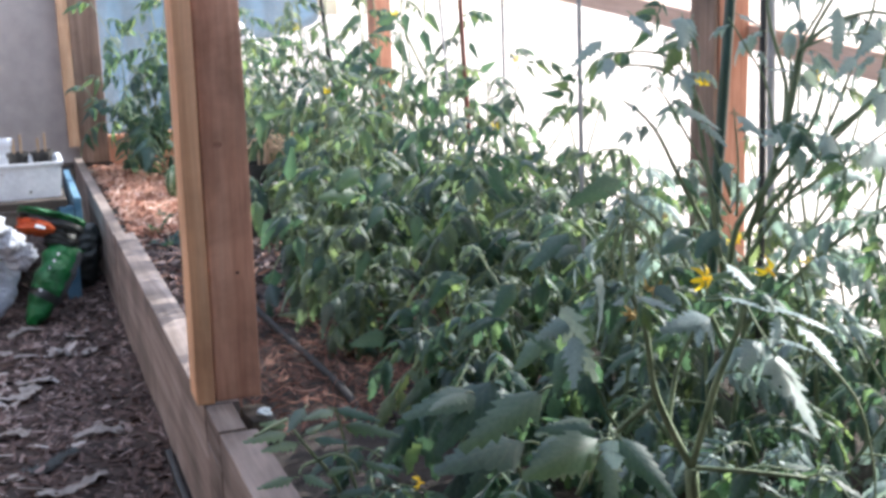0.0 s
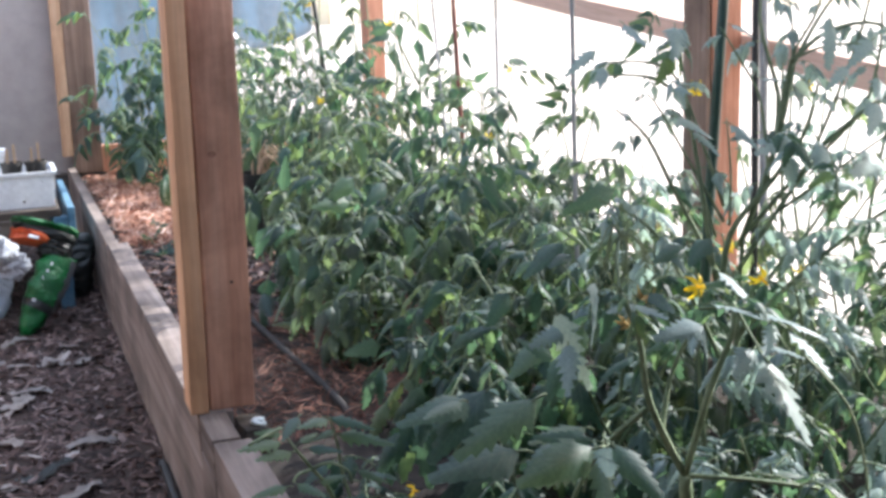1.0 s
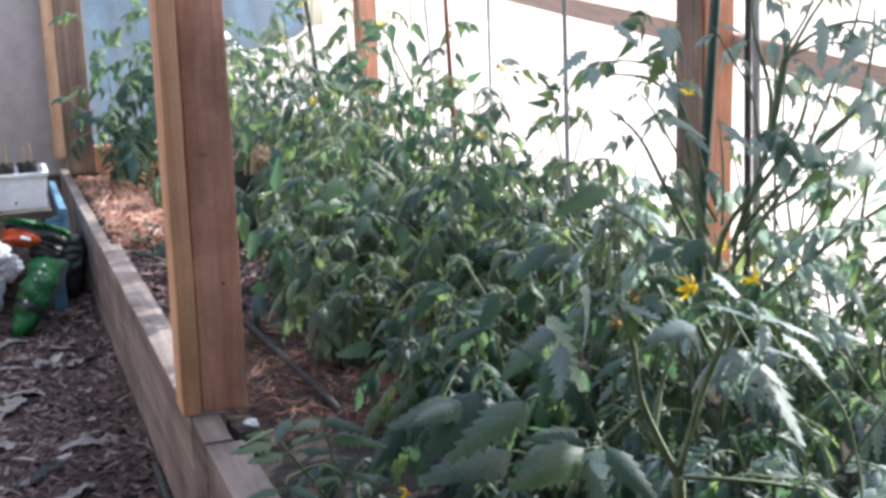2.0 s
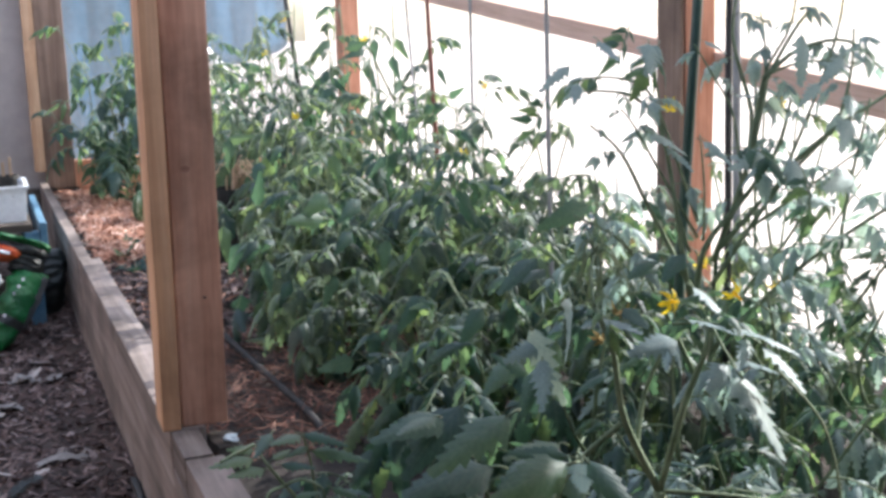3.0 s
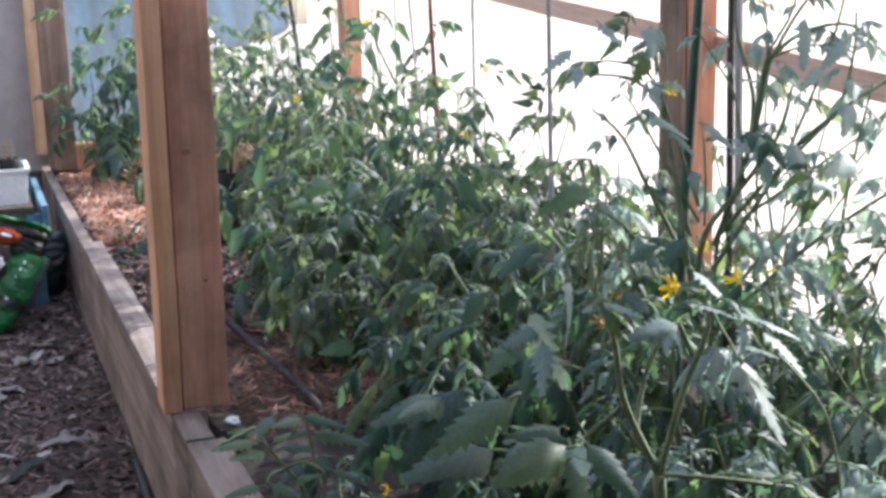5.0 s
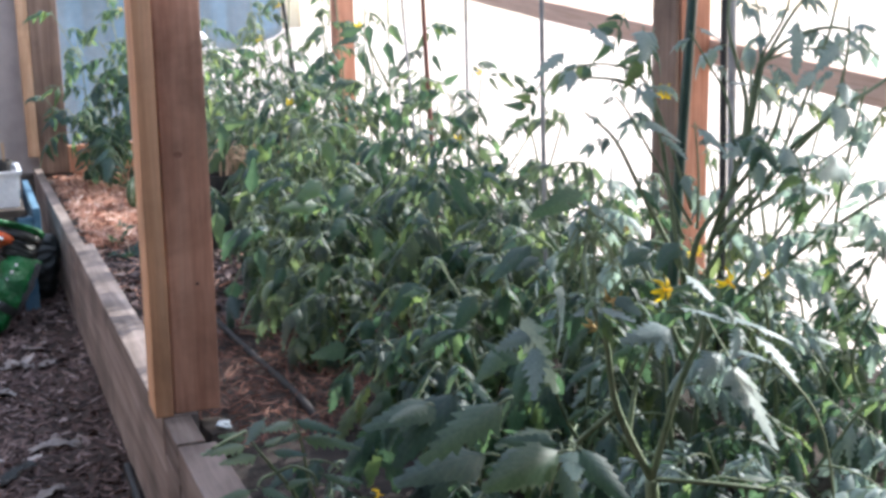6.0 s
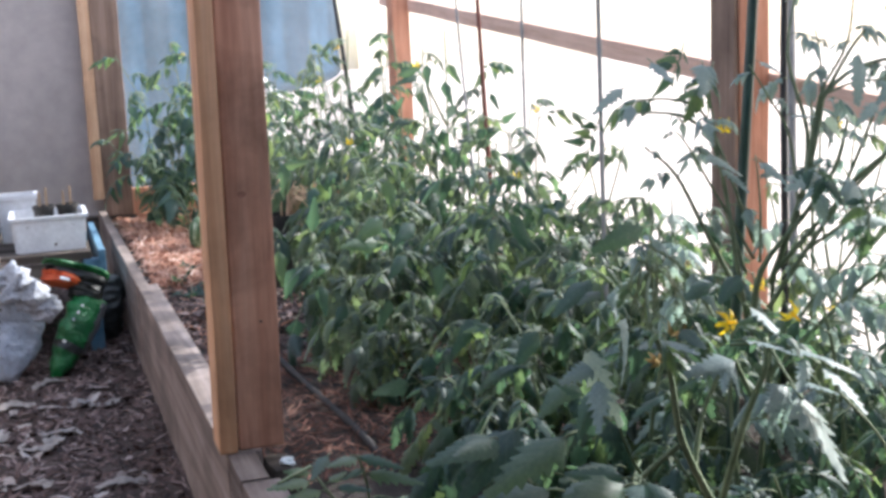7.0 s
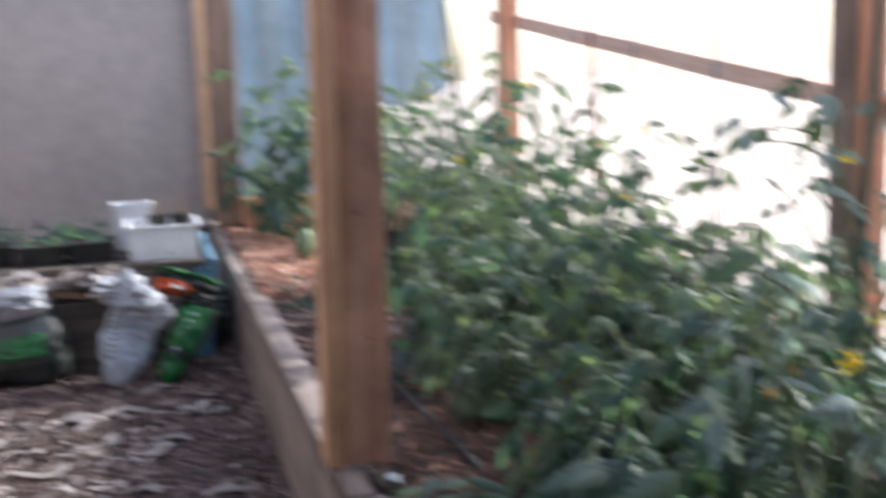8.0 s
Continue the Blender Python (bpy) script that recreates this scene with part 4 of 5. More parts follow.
for pts in (((0.80, 1.185, 0.825), (0.797, 1.15, 0.80), (0.794, 1.108, 0.775)), ((0.757, 1.20, 0.825), (0.80, 1.15, 0.829), (0.83, 1.115, 0.806)), ((0.68, 1.24, 0.83), (0.64, 1.27, 0.845), (0.61, 1.285, 0.815)), ((0.60, 1.2, 0.62), (0.58, 1.14, 0.69), (0.566, 1.10, 0.711))):
    bm = bmesh.new()
    tube(bm, [p - base for p in bent(pts, 4)], 0.0022, 0.0013, 5)
    part("leaf_stalk", bm, STEM, plant)

leaflets(plant, base, (((0.794, 1.114, 0.777), (0.797, 1.025, 0.711), (0.25, -0.75, 0.6), 2),
                    ((0.734, 1.155, 0.818), (0.67, 1.155, 0.816), (0.3, -0.42, 0.9), 2),
                    ((0.798, 1.217, 0.862), (0.807, 1.154, 0.839), (0.3, -0.42, 0.9), 1),
                    ((0.785, 1.128, 0.788), (0.738, 1.095, 0.777), (0.3, -0.42, 0.9), 2),
                    ((0.796, 1.115, 0.795), (0.818, 1.072, 0.792), (0.3, -0.42, 0.9), 0),
                    ((0.77, 1.188, 0.831), (0.795, 1.122, 0.835), (0.3, -0.42, 0.9), 1),
                    ((0.808, 1.151, 0.826), (0.825, 1.094, 0.815), (0.3, -0.42, 0.9), 3),
                    ((0.828, 1.119, 0.808), (0.842, 1.05, 0.776), (0.3, -0.42, 0.9), 1)), SKYLIT_SINGLES)
leaflets(plant, base, (((0.815, 1.13, 0.815), (0.775, 1.085, 0.8), (0.3, -0.42, 0.9), 1),
                    ((0.83, 1.12, 0.815), (0.87, 1.1, 0.8), (0.3, -0.42, 0.9), 1),
                    ((0.655, 1.266, 0.853), (0.625, 1.205, 0.79), (0.8, -0.7, 0.2), 2),
                    ((0.61, 1.286, 0.818), (0.616, 1.22, 0.74), (-0.6, -0.4, 0.6), 1),
                    ((0.615, 1.275, 0.8), (0.565, 1.27, 0.79), (-0.2, -0.6, 0.9), 2),
                    ((0.612, 1.26, 0.785), (0.585, 1.2, 0.745), (-0.4, -0.6, 0.7), 0),
                    ((0.682, 1.252, 0.828), (0.697, 1.173, 0.838), (0, -0.3, 1), 1),
                    ((0.69, 1.245, 0.83), (0.64, 1.21, 0.825), (0, -0.5, 1), 3)), SKYLIT_SINGLES)
leaflets(plant, base, (((0.566, 1.107, 0.711), (0.464, 1.06, 0.724), (-0.24, -0.69, 0.63), 2),
                    ((0.578, 1.082, 0.72), (0.595, 1.002, 0.686), (-0.24, -0.69, 0.63), 1),
                    ((0.57, 1.12, 0.715), (0.51, 1.14, 0.722), (-0.24, -0.69, 0.63), 0),
                    ((0.58, 1.1, 0.712), (0.545, 1.04, 0.7), (-0.1, -0.5, 1), 3),
                    ((0.706, 1.225, 0.845), (0.71, 1.18, 0.825), (-0.3, -0.5, 1), 3),
                    ((0.632, 1.309, 0.755), (0.584, 1.27, 0.725), (-0.3, -0.6, 0.8), 2),
                    ((0.62, 1.32, 0.75), (0.577, 1.333, 0.779), (0, -0.7, 0.6), 0)))
leaflets(plant, base, (((0.60, 1.34, 0.692), (0.47, 1.28, 0.668), (-0.5, -0.55, 0.6), 3),
                    ((0.69, 1.34, 0.613), (0.575, 1.28, 0.637), (-0.24, -0.4, 0.9), 1),
                    ((0.672, 1.34, 0.643), (0.569, 1.28, 0.673), (-0.1, -0.4, 0.9), 0),
                    ((0.644, 1.34, 0.689), (0.622, 1.28, 0.745), (-0.1, -0.9, 0.3), 2),
                    ((0.50, 1.34, 0.706), (0.43, 1.28, 0.724), (0.0, -0.25, 1), 0),
                    ((0.671, 1.34, 0.596), (0.579, 1.28, 0.611), (-0.2, -0.6, 0.7), 3),
                    ((0.70, 1.36, 0.60), (0.66, 1.25, 0.56), (-0.2, -0.6, 0.7), 1)), SLIM)
# a truss of curling bud stalks with thin pointed sepals
trng = random.Random(33)
for k in range(11):
    bm = bmesh.new()
    o = Vector((0.70, 1.285, 0.905)) - base
    a, r = k * 0.9 + trng.uniform(-0.3, 0.3), trng.uniform(0.018, 0.045)
    e = o + Vector((math.cos(a) * r, math.sin(a) * r * 0.7, trng.uniform(-0.055, -0.015)))
    tube(bm, bent([o, o.lerp(e, 0.45) + Vector((0, 0, trng.uniform(0.012, 0.03))), e, e + Vector((-math.cos(a) * 0.006, 0, -0.012))], 4), 0.0014, 0.0009, 5)
    for j in range(4):
        b = a + j * 1.57
        d = Vector((math.cos(b) * 0.008, math.sin(b) * 0.008, -0.012))
        tube(bm, [e + Vector((0, 0, -0.008)), e + d * 0.6 + Vector((0, 0, -0.006)), e + d * 1.4], 0.0013, 0.0003, 4)
    part("bud_stalk", bm, STEM, plant)
bm = bmesh.new()
tube(bm, bent([Vector((0.667, 1.227, 0.85)) - base, Vector((0.68, 1.26, 0.885)) - base, Vector((0.70, 1.285, 0.905)) - base], 4), 0.0024, 0.0016, 5)
part("truss_stalk", bm, STEM, plant)
add_flower(plant, Vector((0.757, 1.200, 0.852)) - base, (0.2, -0.75, 0.1), 0, 1.0)
add_flower(plant, Vector((0.93, 1.32, 0.82)) - base, (0.3, -0.5, -0.5), 1, 1.1)
add_flower(plant, Vector((0.71, 1.24, 0.835)) - base, (-0.3, -0.4, -0.8), 2)

# the tall open plant by the green stake: long bare stems and sparse leaves
base = Vector((1.18, 1.80, 0.30))
plant = thing("tomato_plant", base, "tall open tomato plant with bare stems tied to a stake", "tomato plant", "tomato plants in the bed")
bm = bmesh.new()
def limb(pts, n, size):
    leafy_stem(plant, bm, bent(pts, 4), 0.0052, 0.0018, n, size, rng, 0.3, 0.5, meshes=SKYLIT_HANGING)


limb([(0, 0, -0.03), (0.01, -0.04, 0.30), (0.03, -0.03, 0.48), (0.08, -0.04, 0.61), (0.13, -0.02, 0.78), (0.19, -0.02, 0.88), (0.22, 0.0, 1.02)], 7, 0.102)
limb([(0.03, -0.03, 0.48), (0.10, -0.05, 0.56), (0.15, -0.06, 0.62), (0.26, -0.05, 0.84), (0.30, -0.03, 0.98)], 4, 0.10)
limb([(0, 0, 0.35), (-0.04, -0.02, 0.50), (-0.05, 0.03, 0.70), (-0.10, 0.06, 0.76), (-0.18, 0.09, 0.77)], 5, 0.09)
limb([(0, 0, 0.40), (-0.08, 0.02, 0.56), (-0.12, 0.05, 0.66), (-0.17, 0.07, 0.71)], 3, 0.068)
limb([(0.08, -0.04, 0.61), (0.12, 0.0, 0.72), (0.10, 0.03, 0.86), (0.14, 0.05, 1.0)], 4, 0.088)
limb([(0.15, -0.06, 0.62), (0.24, -0.10, 0.70), (0.36, -0.10, 0.76), (0.42, -0.12, 0.86)], 5, 0.102)
limb([(0.13, -0.02, 0.78), (0.20, -0.03, 0.83), (0.30, -0.04, 0.84), (0.40, -0.02, 0.78)], 4, 0.088)
limb([(0, 0, 0.20), (0.10, 0.0, 0.38), (0.22, 0.0, 0.50), (0.30, 0.02, 0.66)], 7, 0.109)
limb([(0, 0, 0.25), (-0.06, 0.03, 0.40), (-0.12, 0.05, 0.50), (-0.20, 0.08, 0.55)], 6, 0.109)
limb([(0.01, -0.04, 0.30), (0.14, -0.10, 0.44), (0.26, -0.20, 0.56), (0.33, -0.26, 0.60)], 7, 0.122)


def bare_limb(pts, r, n, size):
    leafy_stem(plant, bm, bent([Vector(p) - base for p in pts], 4), r, r * 0.45, n, size, rng, 0.5, 0.5, meshes=SKYLIT_HANGING)


bare_limb([(1.17, 1.78, 0.66), (1.179, 1.767, 0.784), (1.259, 1.757, 0.876), (1.308, 1.752, 0.936), (1.332, 1.752, 0.98), (1.352, 1.757, 1.04)], 0.0065, 3, 0.09)
bare_limb([(1.20, 1.77, 0.76), (1.24, 1.763, 0.86), (1.282, 1.767, 0.965), (1.31, 1.776, 1.06), (1.322, 1.778, 1.088), (1.369, 1.776, 1.159), (1.40, 1.772, 1.196)], 0.006, 2, 0.07)
bare_limb([(1.322, 1.778, 1.088), (1.385, 1.759, 1.108), (1.471, 1.727, 1.101)], 0.003, 2, 0.07)
bare_limb([(1.313, 1.777, 1.066), (1.32, 1.792, 1.156), (1.316, 1.801, 1.20)], 0.0025, 1, 0.05)
bare_limb([(1.19, 1.76, 0.72), (1.289, 1.742, 0.858), (1.338, 1.736, 0.912), (1.421, 1.722, 0.994), (1.459, 1.728, 1.085), (1.472, 1.739, 1.163)], 0.005, 3, 0.08)
bare_limb([(1.26, 1.745, 0.82), (1.334, 1.728, 0.867), (1.391, 1.715, 0.904), (1.457, 1.70, 0.947)], 0.004, 3, 0.08)
bare_limb([(1.171, 1.774, 0.807), (1.119, 1.818, 0.927), (1.084, 1.847, 1.008), (1.066, 1.86, 1.036)], 0.003, 2, 0.06)
bare_limb([(1.174, 1.779, 0.834), (1.133, 1.831, 1.016), (1.105, 1.854, 1.075), (1.044, 1.879, 1.093), (0.99, 1.897, 1.084)], 0.0032, 2, 0.07)
bare_limb([(1.155, 1.775, 0.782), (1.14, 1.799, 0.871), (1.133, 1.828, 1.0), (1.13, 1.848, 1.089), (1.121, 1.861, 1.138)], 0.0032, 2, 0.07)
bare_limb([(1.18, 1.77, 0.8), (1.192, 1.786, 0.899), (1.194, 1.803, 0.987)], 0.0028, 1, 0.06)
bare_limb([(1.253, 1.757, 0.866), (1.254, 1.787, 1.014), (1.228, 1.811, 1.085), (1.201, 1.833, 1.145)], 0.003, 2, 0.07)
part("stem", bm, STEM, plant)
for o, t, u in (((1.08, 1.92, 1.08), (0.98, 2.01, 1.08), (0, -0.6, 1)), ((0.99, 2.0, 1.07), (0.95, 1.99, 0.96), (0.2, -1, 0.2)), ((1.12, 1.92, 1.19), (1.07, 1.87, 1.10), (0.3, -1, 0.3)), ((1.17, 1.9, 1.14), (1.08, 1.81, 1.09), (0.3, -0.6, 0.8)),
                ((1.27, 1.61, 0.94), (1.23, 1.53, 0.85), (0.1, -0.4, 1)), ((1.24, 1.44, 0.85), (1.18, 1.46, 0.85), (0, -0.6, 0.8)), ((1.21, 1.44, 0.83), (1.17, 1.40, 0.77), (0, -0.8, 0.5)), ((1.18, 1.69, 0.97), (1.21, 1.58, 0.96), (0, -0.3, 1))):
    add_leaf(plant, Vector(o) - base, Vector(t) - base, rng, u, BROAD_LEAVES)
for k, (o, t) in enumerate((((1.329, 1.724, 0.944), (1.321, 1.656, 0.865)), ((1.33, 1.705, 0.853), (1.368, 1.64, 0.87)), ((1.23, 1.761, 0.95), (1.262, 1.695, 0.949)), ((1.187, 1.782, 0.976), (1.204, 1.715, 0.947)), ((1.372, 1.68, 0.807), (1.392, 1.618, 0.803)), ((1.438, 1.706, 1.047), (1.403, 1.656, 1.007)),
                            ((1.404, 1.731, 1.107), (1.401, 1.673, 1.088)), ((0.978, 1.886, 1.113), (0.907, 1.851, 1.083)), ((0.991, 1.875, 1.083), (0.961, 1.825, 1.053)), ((1.032, 1.875, 1.156), (1.037, 1.811, 1.115)), ((1.115, 1.844, 1.148), (1.087, 1.79, 1.103)), ((1.369, 1.752, 1.152), (1.331, 1.697, 1.078)),
                            ((1.032, 1.815, 0.863), (1.019, 1.78, 0.934)), ((1.251, 1.775, 1.055), (1.26, 1.716, 1.047)), ((1.104, 1.815, 0.992), (1.131, 1.746, 0.966)), ((1.125, 1.802, 0.967), (1.14, 1.737, 0.939)))):
    ob = part("leaflet", SKYLIT_SINGLES[(k * 3) % 4], None, plant)
    ob.matrix_basis = aim(Vector(o) - base, Vector(t) - base, (0.1, -0.6, 0.8))
leaflets(plant, base, (((1.252, 1.62, 0.949), (1.252, 1.58, 0.873), (0.1, -0.75, 0.65), 2),
               ((1.255, 1.6, 0.897), (1.299, 1.56, 0.883), (0.1, -0.75, 0.65), 2),
               ((1.385, 1.66, 1.114), (1.312, 1.62, 1.081), (0.1, -0.75, 0.65), 1),
               ((1.335, 1.7, 1.14), (1.307, 1.66, 1.074), (0.1, -0.75, 0.65), 1),
               ((1.371, 1.62, 1.01), (1.321, 1.58, 0.969), (0.1, -0.75, 0.65), 2)), SKYLIT_SINGLES)
leaflets(plant, base, (((1.235, 1.66, 0.958), (1.138, 1.62, 0.954), (0.1, -0.75, 0.65), 1),
               ((1.128, 1.68, 0.986), (1.152, 1.64, 0.952), (0.1, -0.75, 0.65), 0),
               ((1.137, 1.85, 1.144), (1.089, 1.81, 1.1), (0.1, -0.75, 0.65), 2),
               ((1.201, 1.8, 1.149), (1.219, 1.76, 1.133), (0.1, -0.75, 0.65), 1),
               ((1.32, 1.55, 0.926), (1.237, 1.51, 0.923), (0.1, -0.75, 0.65), 2),
               ((1.353, 1.68, 1.07), (1.287, 1.64, 1.047), (0.1, -0.75, 0.65), 1)), SKYLIT_SINGLES)
add_flower(plant, Vector((1.20, 1.91, 1.03)) - base, (-0.4, -0.6, -0.4), 1)
add_flower(plant, Vector((1.20, 1.80, 0.75)) - base, (0.2, -0.6, -0.4), 1)

# low plants at the bed's edge: thin pale stems, slim leaflets and a yellow flower
edge = tomato_plant(0.50, 1.34, 0.20, 5, 0.17, 88, (0.0, 0.0), 0, 0, "low tomato plant with a yellow flower by the bed edge", 0.5, 0.2, 0.004)
add_flower(edge, Vector((0.40, 1.24, 0.642)) - edge.location, (0.8, -0.3, -0.1), 1, 0.6)
small = tomato_plant(0.52, 1.80, 0.12, 3, 0.14, 77, (0.0, -0.02), 0, 0, "small low tomato plant at the bed's edge", 0.5, 0.15, 0.004)
for k, pts in enumerate((((0.436, 1.72, 0.376), (0.414, 1.7, 0.463), (0.381, 1.7, 0.515), (0.361, 1.7, 0.546), (0.348, 1.73, 0.57)),
                         ((0.385, 1.7, 0.507), (0.408, 1.68, 0.521), (0.432, 1.66, 0.511), (0.437, 1.66, 0.49)),
                         ((0.385, 1.7, 0.507), (0.359, 1.68, 0.51), (0.349, 1.67, 0.503)),
                         ((0.461, 1.75, 0.411), (0.446, 1.75, 0.476), (0.44, 1.75, 0.525), (0.43, 1.75, 0.568)),
                         ((0.348, 1.73, 0.57), (0.316, 1.7, 0.572), (0.286, 1.67, 0.573)))):
    bm = bmesh.new()
    tube(bm, [q - small.location for q in bent([Vector(q) for q in pts], 5)], 0.0042 if k == 0 else 0.003, 0.0016, 6)
    part("stem", bm, STEM, small)
leaflets(small, small.location, [(o, t, (-0.1, -0.6, 0.8), k) for o, t, k in (
    ((0.427, 1.75, 0.566), (0.372, 1.7, 0.582), 1),
    ((0.433, 1.75, 0.567), (0.496, 1.72, 0.551), 1),
    ((0.445, 1.75, 0.538), (0.52, 1.7, 0.53), 1),
    ((0.438, 1.75, 0.546), (0.396, 1.72, 0.55), 0),
    ((0.382, 1.76, 0.573), (0.34, 1.7, 0.569), 2),
    ((0.339, 1.7, 0.559), (0.271, 1.65, 0.58), 1),
    ((0.355, 1.7, 0.54), (0.296, 1.65, 0.561), 1),
    ((0.377, 1.73, 0.542), (0.416, 1.76, 0.544), 2))], SLIM)
leaflets(small, small.location, [(o, t, (-0.1, -0.6, 0.8), k) for o, t, k in (
    ((0.388, 1.72, 0.535), (0.426, 1.68, 0.537), 2),
    ((0.397, 1.7, 0.485), (0.428, 1.66, 0.507), 3),
    ((0.345, 1.72, 0.565), (0.304, 1.7, 0.582), 3),
    ((0.356, 1.67, 0.499), (0.382, 1.62, 0.495), 2),
    ((0.334, 1.65, 0.506), (0.279, 1.62, 0.515), 1),
    ((0.474, 1.75, 0.471), (0.511, 1.72, 0.456), 2),
    ((0.413, 1.7, 0.445), (0.454, 1.65, 0.466), 2))], SLIM)
for x, y, h in ((0.60, 1.62, 0.12), (0.56, 1.95, 0.12)):
    tomato_plant(x, y, h, 6, 0.18, 200 + int(y * 100), (0, 0), 0, 0, "small low tomato plant at the bed's edge", 0.3, 0.2, 0.003)


# ---- mulch, chips and litter ----
def chips(name, mat, count, area, size, seed, height, lift=0.004, long=3.0, curl=0.0, keep=None):
    """Loose flat pieces, each a bevelled sliver with its own turn."""
    rng = random.Random(seed)
    verts, faces = [], []
    x0, x1, y0, y1 = area
    made = 0
    while made < count:
        x, y = rng.uniform(x0, x1), rng.uniform(y0, y1)
        if keep and not keep(x, y, rng):
            continue
        made += 1
        ln = size * rng.uniform(0.5, 1.6)
        wd = ln / long * rng.uniform(0.6, 1.5)
        th = min(0.004, wd * 0.25)
        m = Matrix.Translation((x, y, height(x, y) + lift * rng.uniform(0.2, 1.6))) @ Euler((rng.gauss(0, 0.35), rng.gauss(0, 0.35), rng.uniform(0, 6.28))).to_matrix().to_4x4()
        b = len(verts)
        seg = 4 if curl else 2
        bow = curl * rng.uniform(-1, 1)
        for i in range(seg + 1):
            t = i / seg - 0.5
            w = wd * (1 - 0.6 * abs(2 * t) ** 3) * rng.uniform(0.75, 1.2) * 0.5
            z = bow * ln * (t * t)
            sx = bow * ln * t * t
            for dx, dz in ((-w, 0), (w, 0), (0, th)):
                verts.append(m @ Vector((dx + sx, t * ln, z + dz)))
        for i in range(seg):
            a, c = b + 3 * i, b + 3 * i + 3
            faces += [(a, a + 1, c + 1, c), (a + 1, a + 2, c + 2, c + 1), (a + 2, a, c, c + 2)]
        faces += [(b, b + 2, b + 1), (b + 3 * seg, b + 3 * seg + 1, b + 3 * seg + 2)]
    me = bpy.data.meshes.new(name)
    me.from_pydata(verts, [], faces)
    me.materials.append(mat)
    return new(name, me)


tagged(chips("bark_chips", BARK, 9000, (-1.0, 0.31, 2.4, 5.6), 0.034, 1, path_height), "brown bark chips strewn over the walkway", "bark mulch", kind="stuff")
tagged(chips("bark_chips", BARK, 6000, (-2.2, 0.31, -0.5, 7.5), 0.045, 2, path_height), "coarse brown bark chips strewn over the walkway", "bark mulch", kind="stuff")


def band(x, y, r):
    d = min(abs(y - 4.42 - 0.1 * math.sin(x * 5)) / 0.10, abs(y - 3.42 - 0.06 * math.sin(x * 7)) / 0.05, abs(y - 3.95) / 0.5 if x < -0.1 else 9, abs(y - 3.0) / 0.12 if x < 0 else 9)
    return r.random() < math.exp(-d * d)


tagged(chips("dry_husks", SHRED, 260, (-1.0, 0.27, 2.6, 4.8), 0.060, 3, path_height, 0.008, 2.6, 0.2, band), "pale grey dry husks and torn leaves on the walkway", "dry litter", kind="stuff")
tagged(chips("wood_shavings", SHADED_SHAVING, 4200, (0.41, 1.15, 2.36, 3.6), 0.038, 4, soil_height, 0.016, 16, 0.8), "reddish-brown curled wood shavings mulching the soil, toned dark for shade", "wood shavings", kind="stuff")
tagged(chips("wood_shavings", SHAVING, 5200, (0.41, 1.10, 4.85, 7.5), 0.070, 5, soil_height, 0.022, 12, 0.5), "pale reddish wood shavings mulching the soil", "wood shavings", kind="stuff")
tagged(chips("wood_shavings", SHAVING, 2200, (0.41, 1.90, 3.7, 7.4), 0.050, 6, soil_height, 0.014, 12, 0.5), "scattered reddish wood shavings on the soil", "wood shavings", kind="stuff")
tagged(chips("soil_crumbs", BARK, 2500, (0.40, 0.9, 3.3, 5.2), 0.025, 7, soil_height, 0.008, 1.6), "dark soil crumbs and bark bits in the bed", "soil crumbs", kind="stuff")


def husk(length, width, seed):
    """A torn flat strip with ragged edges, lying slightly curled."""
    rng = random.Random(seed)
    bm = bmesh.new()
    rows, n = [], 12
    for i in range(n + 1):
        t = i / n
        mid = 0.25 * width * math.sin(t * 5 + seed)
        a, c = (width / 2 * rng.uniform(0.45, 1.1) * (0.35 + 0.65 * math.sin(math.pi * (0.06 + 0.88 * t)) ** 0.4) for _ in (0, 1))
        z = 0.006 * math.sin(t * 6 + seed)
        rows.append([bm.verts.new((t * length - length / 2, mid - a, z + rng.uniform(0, 0.006))), bm.verts.new((t * length - length / 2, mid, z - 0.002)), bm.verts.new((t * length - length / 2, mid + c, z + rng.uniform(0, 0.006)))])
    for r0, r1 in zip(rows, rows[1:]):
        for k in (0, 1):
            bm.faces.new((r0[k], r1[k], r1[k + 1], r0[k + 1]))
    bmesh.ops.solidify(bm, geom=bm.faces[:], thickness=0.0015)
    return bm


for k, (x, y, turn, ln, wd) in enumerate(((0.176, 3.42, 4, 0.20, 0.05), (0.0, 4.39, 3, 0.16, 0.06), (0.12, 4.36, -5, 0.13, 0.05), (-0.07, 3.94, 30, 0.14, 0.09), (-0.02, 4.05, -20, 0.12, 0.06), (-0.20, 4.45, 10, 0.18, 0.09), (-0.32, 4.36, -30, 0.15, 0.10), (-0.26, 4.08, 50, 0.14, 0.08), (-0.42, 3.8, 15, 0.16, 0.09), (0.05, 3.06, 12, 0.16, 0.05), (-0.12, 3.5, -40, 0.12, 0.06), (-0.05, 4.76, 20, 0.15, 0.07), (-0.55, 4.2, 60, 0.15, 0.08), (-0.16, 3.2, 8, 0.18, 0.06))):
    hk = part("husk", husk(ln * 1.15, wd * 1.2, k), HUSK)
    hk.matrix_basis = pose(x, y, path_height(x, y) + 0.014, random.Random(k).uniform(-6, 6), random.Random(k + 50).uniform(-6, 6), turn)
    tagged(hk, "pale grey torn dry husk lying on the bark", "dry husk", "dry husks on the walkway")


